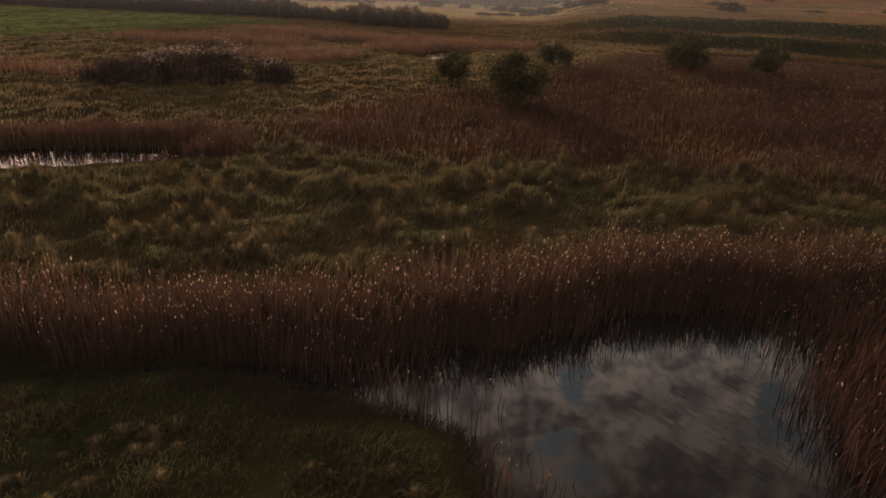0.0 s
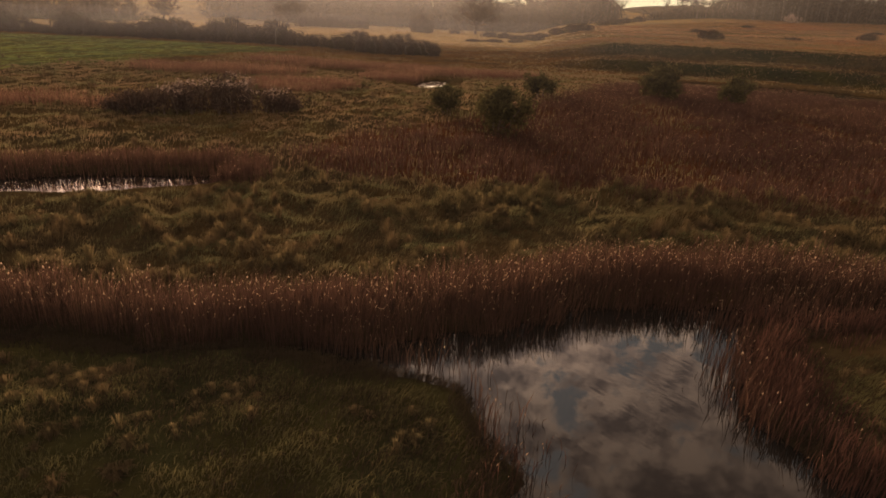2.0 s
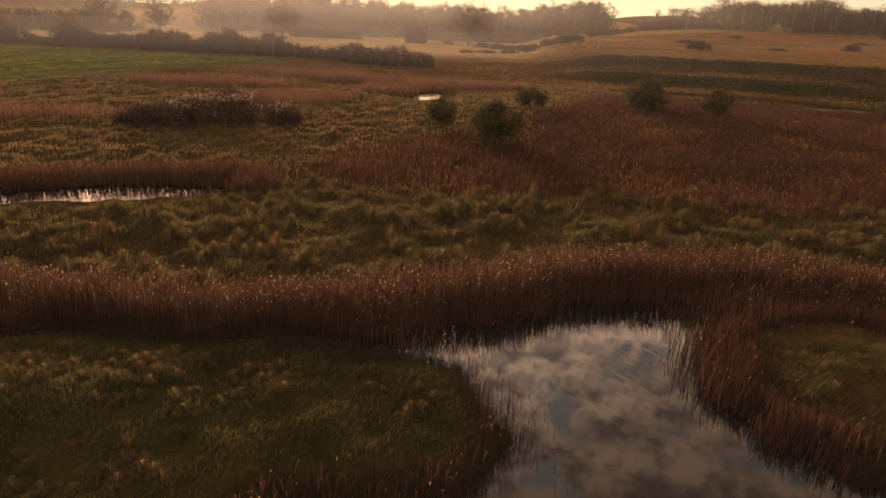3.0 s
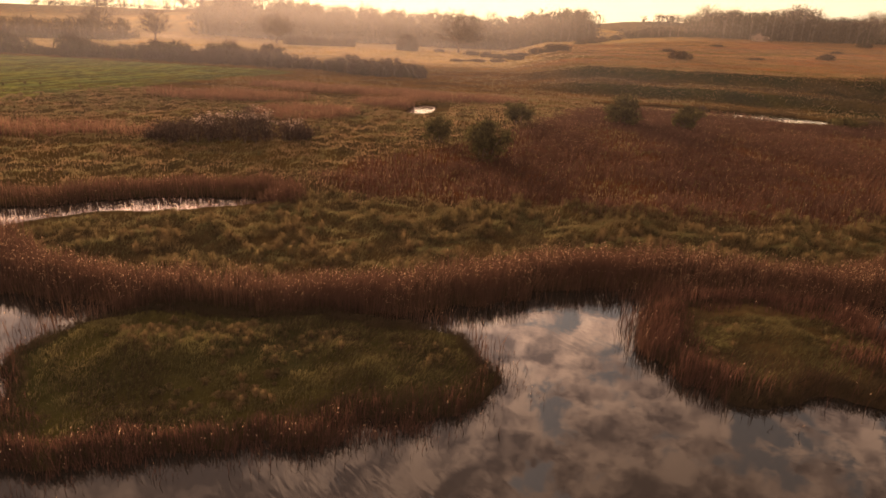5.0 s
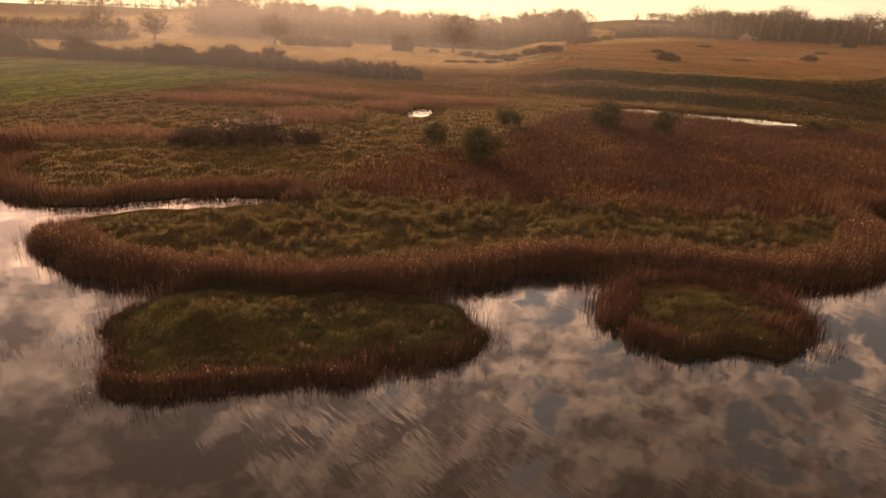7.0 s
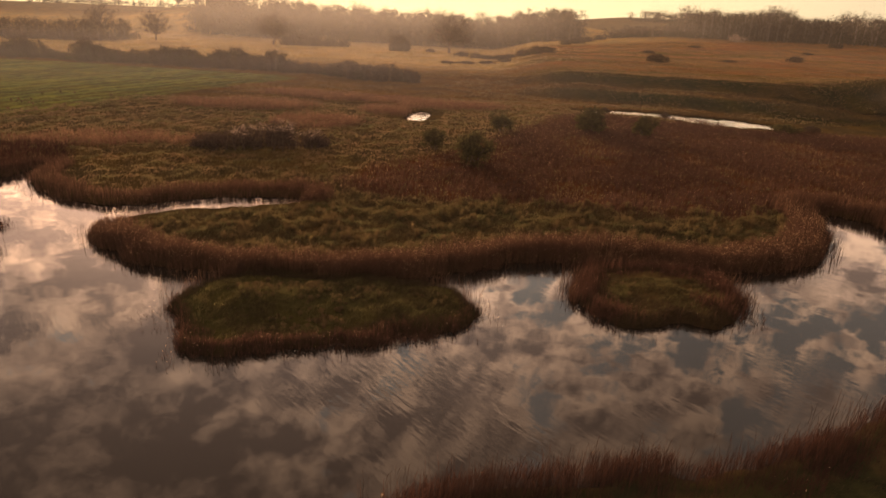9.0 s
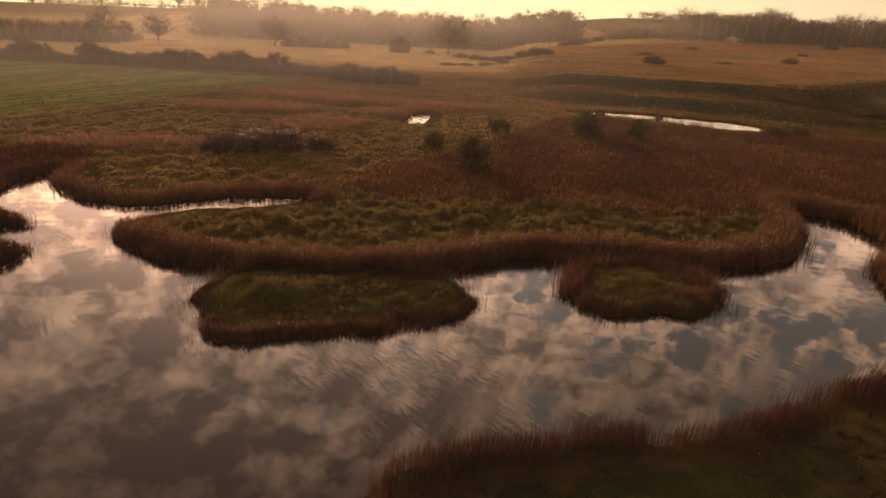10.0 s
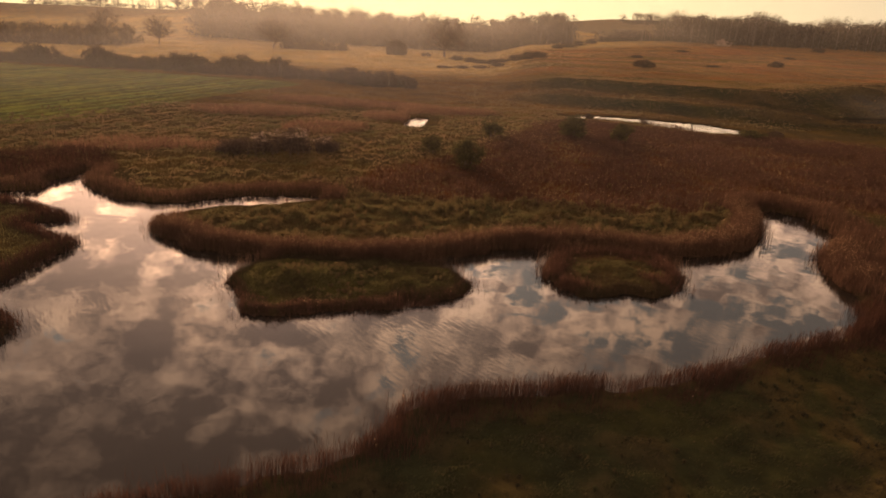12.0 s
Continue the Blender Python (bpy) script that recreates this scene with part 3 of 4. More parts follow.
bed("reed_bed", 15, (36, 75, 2, 56), 36, lambda x, y: np.maximum(fringe(x, y, 5.0), 0) * (x + 0.35 * y > 44) * (x - 0.1 * y > 36),
    1.8, 0.045, 0.2, REEDY, "tall russet reeds on the eastern shore of the lagoon", "reeds", 0.06)
bed("reed_bed", 16, (-100, -12, 33, 56), 36, lambda x, y: fringe(x, y, 2.9) * off_isles(x, y) * (y > 36.8 + 0.05 * x + 2.2 * step(-36, -30, x) * step(-15, -22, x) + 1.5 * step(-30, -24, x)),
    1.25, 0.04, 0.2, REEDY, "brown reeds along the far shore of the side channel", "reeds", 0.08)
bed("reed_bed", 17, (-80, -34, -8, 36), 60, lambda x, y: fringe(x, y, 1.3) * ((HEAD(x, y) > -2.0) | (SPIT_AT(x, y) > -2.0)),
    1.05, 0.035, 0.26, [SHADED_REED, PLUME], "dark reeds edging the low headlands", "reeds", 0.04)
bed("reed_bed", 20, (42, 72, 116, 142), 9, lambda x, y: step(3.5, 1.0, shore(x, y)) * (shore(x, y) > -0.4) * (y < 134 - 0.6 * (x - 46)),
    1.0, 0.08, 0.2, REEDY, "russet reeds along the near edge of the river", "reeds", 0.05, shape=lambda x, y: 0.5 + 0.5 * step(54, 58, x))


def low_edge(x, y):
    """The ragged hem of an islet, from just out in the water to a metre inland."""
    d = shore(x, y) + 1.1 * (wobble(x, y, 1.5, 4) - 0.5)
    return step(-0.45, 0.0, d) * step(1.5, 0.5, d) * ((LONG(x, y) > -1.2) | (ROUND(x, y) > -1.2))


def stray(x, y):
    """Single stems out in the shallows, in loose drifts."""
    d = shore(x, y)
    return step(-2.8, -0.6, d) * (d < 0.1) * step(0.42, 0.62, wobble(x, y, 2.1, 1)) * ((y < 14) | (x > -3))


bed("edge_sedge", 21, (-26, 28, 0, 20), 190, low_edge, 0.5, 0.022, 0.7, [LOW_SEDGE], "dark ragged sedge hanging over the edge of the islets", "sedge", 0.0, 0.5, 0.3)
bed("stray_reeds", 22, (-27, 31, 0, 23), 20, stray, 0.75, 0.022, 0.4, [SHADED_REED, PLUME], "single dark reed stems standing in shallow water", "reeds", 0.1)
bed("brown_rushes", 23, (-24, 24, 1, 17), 60, lambda x, y: ((LONG(x, y) > 0.5) | (ROUND(x, y) > 0.7)) * step(0.44, 0.60, wobble(x + 0.4 * y, y, 3.1, 3)) * (shore(x, y) > 0.6),
    0.42, 0.022, 0.55, [LOW_SEDGE], "brown withered rushes among the turf of the islets", "rushes", 0.0, 0.5, 0.4)
bed("dry_field_grass", 25, (15, 330, 165, 440), 0.7, lambda x, y: step(46, 58, bank_line(x, y)) * step(25, 60, x - 0.10 * (y - 150)) * (0.12 + 0.88 * step(0.40, 0.60, wobble(x * 0.2, y, 7, 3))),
    0.38, 0.24, 0.7, [DRY_GRASS], "dry orange-brown grass in streaks over the upper field", "grass", 0.0, 0.4)
bed("rank_grass", 27, (88, 300, 104, 290), 1.3, lambda x, y: rough_ground(x, y) * step(0.4, 0.6, wobble(x * 0.5, y, 6, 1)) * (shore(x, y) > 0.4) * (1 - np.exp(-((x - 160) / 26) ** 4 - ((y - 162) / 15) ** 4)),
    0.6, 0.17, 0.6, [LOW_SEDGE], "dark rank grass on broken ground", "grass", 0.0, 0.4)
bed("bank_sedge", 26, (10, 230, 90, 230), 2.2, lambda x, y: step(-2, 2, bank_line(x, y)) * step(52, 46, bank_line(x, y)) * step(8, 40, x - 0.10 * (y - 150)) * step(0.35, 0.6, wobble(x * 0.5, y, 5, 2)) * (shore(x, y) > 0.4),
    0.55, 0.14, 0.6, [LOW_SEDGE], "dark rank grass on the flood bank", "grass", 0.0, 0.4)
bed("dry_meadow_grass", 24, (-230, 160, 250, 500), 0.8, lambda x, y: step(0.30, 0.5, wobble(x, y, 14, 2)) * step(60, 25, x - 0.10 * (y - 150)) * step(250, 285, y),
    0.42, 0.30, 0.7, [PALE_GRASS], "pale dry grass over the far meadow", "grass", 0.0, 0.4)


bed("reed_bed", 28, (-38, -12, 28, 43), 55, lambda x, y: fringe(x, y, 0.5) * (y < 40.5 + 0.10 * (x + 20)) * (y > 29) * step(0.25, 0.5, wobble(x, y, 2.5, 2)),
    0.6, 0.025, 0.3, REEDY, "short russet reeds on the back shore of the spit", "reeds", 0.3)
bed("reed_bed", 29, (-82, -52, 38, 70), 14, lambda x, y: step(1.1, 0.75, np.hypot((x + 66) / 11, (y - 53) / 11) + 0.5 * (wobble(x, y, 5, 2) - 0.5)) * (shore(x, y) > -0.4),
    1.5, 0.05, 0.3, [SHADED_REED, PLUME], "dark stand of reeds behind the far shore", "reeds", 0.02)


def in_field(x, y):
    """The reed field thins out towards its edges and has gaps."""
    r = CHART.at(CHART.reeds, x, y)
    return step(-3.0, 6.0, r + 5 * (wobble(x, y, 6, 2) - 0.5)) * (0.15 + 0.85 * step(0.25, 0.55, wobble(x, y, 9, 1))) * (shore(x, y) > 0.1)


bed("reed_field", 18, (-18, 150, 25, 131), 22, in_field, 1.15, 0.038, 0.32, [FIELD_REED, PLUME], "broad field of red-brown withered reeds", "reeds", 0.10)
bed("reed_undergrowth", 19, (-18, 150, 25, 131), 3, lambda x, y: step(-4.0, 1.0, CHART.at(CHART.reeds, x, y)) * (shore(x, y) > 0.5),
    0.6, 0.07, 0.6, [SEDGE], "withered grass between the reeds of the field", "grass", 0.0, 0.5)


def patch(cx, cy, rx, ry, turn=0.0):
    c, s = math.cos(turn), math.sin(turn)
    def keep(x, y):
        u, v = (x - cx) * c + (y - cy) * s, (y - cy) * c - (x - cx) * s
        r = np.hypot(u / rx, v / ry) + 0.5 * (wobble(x, y, 5, 2) - 0.5)
        return step(1.1, 0.8, r) * (shore(x, y) > -0.3)
    return keep


for k, (cx, cy, rx, ry, turn, tall) in enumerate([(-57, 70, 15, 6, 0.2, 1.9), (-48, 118, 17, 8, 0.1, 2.2), (-27, 96, 10, 9, 0.5, 2.0), (-14, 118, 7, 9, 0.6, 2.0), (-30, 142, 26, 7, -0.1, 1.9), (2, 132, 14, 7, 0.1, 1.8)]):
    bed("reed_patch", 30 + k, (cx - 30, cx + 30, cy - 22, cy + 22), 9, patch(cx, cy, rx, ry, turn), tall * 0.8, 0.055, 0.25, [GLOW_REED, PLUME], "stand of orange-brown reeds in the marsh meadow, backlit glow in the colour", "reeds", 0.3)

# grass
bed("tussock_grass", 41, (-38, 46, 15, 42), 95, lambda x, y: step(1.6, 3.2, shore(x, y)) * (LONG(x, y) < -1) * (ROUND(x, y) < -1) * (0.3 + 0.7 * step(0.3, 0.55, wobble(x, y, 2.3, 2, 2))) * step(4, -1, CHART.at(CHART.reeds, x, y)),
    0.42, 0.03, 0.6, [GRASS], "golden-green tussock grass heaped over the spit", "grass", 0.0, 0.6, 0.55)
bed("islet_turf", 42, (-26, 26, 0, 17), 150, lambda x, y: step(0.9, 2.0, shore(x, y)) * ((LONG(x, y) > 0.8) | (ROUND(x, y) > 0.8)) * (0.15 + 0.85 * step(0.35, 0.55, wobble(x, y, 1.5, 4, 2))),
    0.36, 0.026, 0.6, [TURF], "low green turf on the islets", "grass", 0.0, 0.5, 0.5)
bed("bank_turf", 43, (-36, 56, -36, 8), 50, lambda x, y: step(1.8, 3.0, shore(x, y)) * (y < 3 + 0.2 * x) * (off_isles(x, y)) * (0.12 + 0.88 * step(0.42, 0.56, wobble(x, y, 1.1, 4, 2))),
    0.24, 0.04, 0.6, [SHADED_TURF], "short turf on the near bank, shade in its colour", "grass", 0.0, 0.5, 0.5)
bed("meadow_grass", 44, (-105, 0, 38, 128), 17, lambda x, y: step(3.0, 4.4, shore(x, y)) * not_field(x, y) * (0.25 + 0.75 * step(0.3, 0.55, wobble(x, y, 2.3, 2, 2))) * (x > -15 - 1.05 * y) * step(5, 1, inside_depth(x, y, GREEN_FIELD)),
    0.42, 0.055, 0.6, [SEDGE], "rough brown-green marsh grass in tufts", "grass", 0.0, 0.5, 0.5)
bed("meadow_grass", 45, (-30, 60, 60, 150), 5, lambda x, y: step(1.0, 2, shore(x, y)) * not_field(x, y) * (x > -1),
    0.5, 0.09, 0.7, [SEDGE], "rough brown-green marsh grass in tufts", "grass", 0.0, 0.5)
bed("headland_grass", 46, (-85, -36, -8, 36), 30, lambda x, y: step(1.2, 2.2, shore(x, y)) * ((HEAD(x, y) > 1.0) | (SPIT_AT(x, y) > 1.5)),
    0.35, 0.05, 0.7, [TURF], "green grass on the low headlands", "grass", 0.0, 0.5)
bed("sedge", 47, (-140, 210, 122, 300), 1.9, lambda x, y: (shore(x, y) > 0.5) * (inside_depth(x, y, GREEN_FIELD) < -2) * step(0.3, 0.6, wobble(x, y, 16, 1)),
    0.42, 0.11, 0.6, [SEDGE], "withered sedge over the far meadow", "grass", 0.0, 0.4)



def clumps(name, seed, box, density, keep, tall, wide, count, mat, label):
    """Single tussocks: blades springing from one root and falling outwards all round."""
    rng = np.random.RandomState(seed)
    x, y = scatter(rng, box, density, keep)
    z, size = height(x, y), tall * rng.uniform(0.6, 1.3, len(x))
    x, y, z, size = (np.repeat(v, count) for v in (x, y, z, size))
    n = len(x)
    a, out = rng.uniform(0, 2 * np.pi, n), rng.uniform(0.1, 1.0, n)
    c, s = np.cos(a), np.sin(a)
    root = np.stack([x + c * 0.22 * size * out, y + s * 0.22 * size * out, z - 0.05], -1)
    knee = root + np.stack([c * 0.40 * size * out, s * 0.40 * size * out, size * (1.0 - 0.30 * out)], -1)
    tip = knee + np.stack([c * 0.6 * size * out, s * 0.6 * size * out, size * (0.25 - 0.60 * out)], -1)
    side = np.stack([-s, c, 0 * c], -1) * wide / 2
    v = np.stack([root - side, root + side, knee - side, knee + side, tip], 1).reshape(-1, 3)
    k = np.arange(n)[:, None] * 5
    t = np.concatenate([k + [0, 1, 3], k + [0, 3, 2], k + [2, 3, 4]], 0)
    tagged(new(name, mesh_of(name, v, t, [mat])), label, "grass", kind="stuff")


# yellower and lighter than marsh_grass: sunlit tips are partly in the colour
TUSSOCK = leafy("tussock_blade", (0.092, 0.084, 0.040), (0.205, 0.160, 0.076), (0.170, 0.122, 0.062), 0.5, 0.25)
clumps("grass_tussocks", 48, (-38, 46, 15, 42), 0.75, lambda x, y: step(2.4, 4.0, shore(x, y)) * (LONG(x, y) < -1) * (ROUND(x, y) < -1) * step(0.35, 0.5, wobble(x, y, 2.3, 2, 2)) * (CHART.at(CHART.reeds, x, y) < 3),
    0.72, 0.030, 55, TUSSOCK, "drooping golden-green grass tussocks on the spit")
clumps("grass_tussocks", 49, (-100, 2, 40, 128), 0.10, lambda x, y: step(3.4, 5, shore(x, y)) * not_field(x, y) * step(0.4, 0.55, wobble(x, y, 2.3, 2, 2)),
    0.65, 0.07, 30, SEDGE, "drooping brown-green grass tussocks in the marsh meadow")

clumps("grass_tussocks", 50, (-24, 24, 1, 16), 2.4, lambda x, y: step(1.8, 2.8, shore(x, y)) * ((LONG(x, y) > 1.6) | (ROUND(x, y) > 2.2)) * step(0.38, 0.55, wobble(x, y, 3, 1)),
    0.38, 0.028, 36, TUSSOCK, "low yellow-green grass tussocks on the islets")
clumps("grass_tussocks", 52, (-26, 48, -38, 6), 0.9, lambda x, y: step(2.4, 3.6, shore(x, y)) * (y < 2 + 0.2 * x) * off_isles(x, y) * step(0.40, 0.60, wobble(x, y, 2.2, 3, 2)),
    0.30, 0.035, 34, SHADED_TURF, "low tussocks on the near bank, shade in their colour")
CROP = leafy("green_crop", (0.16, 0.205, 0.062), (0.27, 0.32, 0.10), (0.27, 0.27, 0.10), 0.45, 0.03)
bed("sown_crop", 51, (-240, -50, 60, 245), 4.0, lambda x, y: step(0, 3, inside_depth(x, y, GREEN_FIELD)) * (0.3 + 0.7 * crop_rows(x, y)),
    0.13, 0.15, 0.8, [CROP], "green winter crop in straight rows", "crop", 0.0, 0.4)

# ---- bushes and trees ----


def tube(points, radii, sides=5):
    """A tapering round limb along the points."""
    points = [Vector(p) for p in points]
    v, t = [], []
    for i, (p, r) in enumerate(zip(points, radii)):
        way = (points[min(i + 1, len(points) - 1)] - points[max(i - 1, 0)]).normalized()
        a = way.orthogonal().normalized()
        b = way.cross(a)
        for k in range(sides):
            w = 2 * math.pi * k / sides
            v.append(p + (a * math.cos(w) + b * math.sin(w)) * r)
    for i in range(len(points) - 1):
        for k in range(sides):
            p, q = i * sides + k, i * sides + (k + 1) % sides
            t += [(p, q, q + sides), (p, q + sides, p + sides)]
    return np.array([tuple(p) for p in v]), np.array(t)


class Heap:
    """Gathers loose pieces into one mesh."""

    def __init__(self):
        self.v, self.t, self.m, self.n = [], [], [], 0

    def add(self, v, t, m=0):
        self.v.append(np.asarray(v, float))
        self.t.append(np.asarray(t) + self.n)
        self.m.append(np.full(len(t), m))
        self.n += len(v)

    def mesh(self, name, mats):
        return mesh_of(name, np.concatenate(self.v), np.concatenate(self.t), mats, np.concatenate(self.m))


def flecks(rng, centres, spread, size, count, flat=0.8, slim=0.45):
    """Small leaf or twig flakes strewn round each centre."""
    c = np.repeat(np.asarray(centres, float), count, 0)
    n = len(c)
    p = c + rng.normal(size=(n, 3)) * spread * [1, 1, flat]
    a, b = rng.normal(size=(n, 3)), rng.normal(size=(n, 3))
    a /= np.linalg.norm(a, axis=1, keepdims=True)
    b /= np.linalg.norm(b, axis=1, keepdims=True)
    s = size * rng.uniform(0.5, 1.3, (n, 1))
    v = np.stack([p - a * s, p + b * s * slim, p + a * s, p - b * s * slim], 1).reshape(-1, 3)
    k = np.arange(n)[:, None] * 4
    return v, np.concatenate([k + [0, 1, 2], k + [0, 2, 3]], 0)


def dome_points(rng, centre, flat, high, count):
    """Random places filling a round lobe, most of them near its skin, none underground."""
    d = rng.normal(size=(count, 3))
    d /= np.linalg.norm(d, axis=1, keepdims=True)
    p = np.array(centre) + d * [flat, flat, high] * rng.uniform(0.25, 1.0, (count, 1)) ** 0.4
    p[:, 2] = np.abs(p[:, 2])
    return p


def bush_parts(seed, wide, tall, leaf, leaf_size, mat, density=1.0, stems=5, lift=0.25, slim=0.45, dome=False):
    """Meshes of a many-stemmed bush: stems, crown."""
    rng = np.random.RandomState(seed)
    wood, centres = Heap(), []
    for k in range(stems):
        a = 2 * math.pi * (k + rng.rand()) / stems
        out, top = wide * 0.5 * rng.uniform(0.35, 0.95), tall * rng.uniform(0.6, 0.82)
        p0 = Vector((0.12 * wide * math.cos(a), 0.12 * wide * math.sin(a), -0.15))
        p1 = Vector((0.45 * out * math.cos(a), 0.45 * out * math.sin(a), top * 0.5))
        p2 = Vector((out * math.cos(a), out * math.sin(a), top * 0.92))
        wood.add(*tube([p0, p1, p2], [0.028 * tall, 0.018 * tall, 0.006 * tall], 5))
        for _ in range(3):
            q = p1.lerp(p2, rng.rand()) + Vector(rng.normal(size=3)) * 0.16 * wide
            wood.add(*tube([p1, q], [0.01 * tall, 0.003 * tall], 4))
            centres.append(q)
        centres.append(p2)
    if dome:
        # overlapping round lobes, thick with fine twigs
        spots = [dome_points(rng, Vector((0, 0, 0.40 * tall)), 0.30 * wide, 0.50 * tall, leaf * 8)]
        for k in range(9):
            a, r = 2.4 * k + rng.uniform(-0.4, 0.4), 0.37 * wide * math.sqrt((k + 0.5) / 9)
            top = tall * rng.uniform(0.82, 1.0) * math.sqrt(1 - (r / (0.46 * wide)) ** 2)
            spots.append(dome_points(rng, Vector((r * math.cos(a), r * math.sin(a), 0.45 * top)), 0.14 * wide, 0.55 * top, leaf * 4))
        crown = Heap()
        crown.add(*flecks(rng, np.concatenate(spots), 0.03 * tall, leaf_size, 1, slim=slim))
        return wood.mesh("branchwork", [BARK]), crown.mesh("crown", [mat])
    n = int(16 * density)
    for _ in range(n):
        a, r, u = rng.uniform(0, 2 * math.pi), math.sqrt(rng.rand()), rng.rand()
        edge = math.sqrt(max(0, 1 - (2 * abs(u - 0.42)) ** 2.2)) * rng.uniform(0.75, 1.1)
        centres.append((0.5 * wide * r * edge * math.cos(a), 0.5 * wide * r * edge * math.sin(a), tall * (lift + (0.97 - lift) * u)))
    crown = Heap()
    centres = np.array([tuple(c) for c in centres])
    crown.add(*flecks(rng, centres, 0.085 * (wide + tall) / 2, leaf_size, leaf, slim=slim))
    return wood.mesh("branchwork", [BARK]), crown.mesh("crown", [mat])


def bush(name, seed, wide, tall, leaf, leaf_size, mat, label, group="", **more):
    stems, crown = bush_parts(seed, wide, tall, leaf, leaf_size, mat, **more)
    ob = tagged(new(name), label, "bush", group)
    part("branchwork", stems, ob)
    part("crown", crown, ob)
    return ob


def stand(ob, x, y, turn=0.0, scale=(1, 1, 1), sink=0.05):
    ob.matrix_basis = Matrix.LocRotScale((x, y, float(height(x, y)) - sink), Euler((0, 0, turn)), scale)
    return ob


def again(ob, x, y, turn, scale):
    twin = copy_thing(ob, Matrix())
    return stand(twin, x, y, turn, scale)


stand(bush("thorn_bush", 51, 6.2, 4.6, 95, 0.24, LEAF, "dark green thorn bush standing in the reeds", density=1.6, lift=0.3), 3.3, 59.5)
stand(bush("thorn_bush", 52, 4.0, 3.4, 60, 0.22, LEAF, "small pale green thorn bush beside a larger one"), -2.6, 70, 0.5)
stand(bush("thorn_bush", 53, 4.4, 3.3, 70, 0.24, LEAF, "small round thorn bush on the rise"), 10.6, 88)
stand(bush("thorn_bush", 54, 6.6, 5.2, 100, 0.26, LEAF, "broad dark thorn bush on the rise", density=1.6, lift=0.15), 28.8, 91)
stand(bush("thorn_bush", 55, 4.8, 4.2, 75, 0.26, LEAF, "dark thorn bush with a short bare stem"), 38.4, 88)
stand(bush("thorn_bush", 56, 6.0, 2.0, 90, 0.24, LEAF, "low spreading thorn bush by the river"), 76, 105)


def willow_scrub():
    ob = tagged(new("willow_scrub"), "low thicket of dark willow with pale fluffy seed heads", "bush")
    rng = np.random.RandomState(61)
    wood, dark, pale = Heap(), Heap(), Heap()
    for k in range(80):
        u = rng.uniform(-1, 1)
        x, y = 11 * u, rng.uniform(-3.5, 3.5) * math.sqrt(1 - u * u * 0.8)
        tall = 3.5 * (1 - 0.55 * abs(u) ** 1.5) * rng.uniform(0.7, 1.1) + (0.9 if abs(u - 0.25) < 0.15 else 0)
        z = float(height(-31 + x, 69 + y)) - float(height(-31, 69))
        for s in range(4):
            tip = Vector((x + rng.normal() * 0.6, y + rng.normal() * 0.6, z + tall))
            wood.add(*tube([(x, y, z - 0.2), tip], [0.05, 0.01], 4))
        dark.add(*flecks(rng, [(x, y, z + tall * f) for f in (0.25, 0.45, 0.65, 0.85)], 0.5, 0.19, 44, 0.6))
        if -0.45 < u < 0.8 and k % 3:
            pale.add(*flecks(rng, [(x, y, z + tall * 0.98), (x + 0.4, y, z + tall * 0.9)], 0.34, 0.13, 24, 0.6))
    tagged(part("branchwork", wood.mesh("branchwork", [BARK]), ob), kind="stuff")
    part("crown", dark.mesh("crown", [TWIG]), ob)
    part("seed_fluff", pale.mesh("seed_fluff", [PALE_TWIG]), ob, "pale fluffy seed heads")
    stand(ob, -31, 69, 0.12)


willow_scrub()


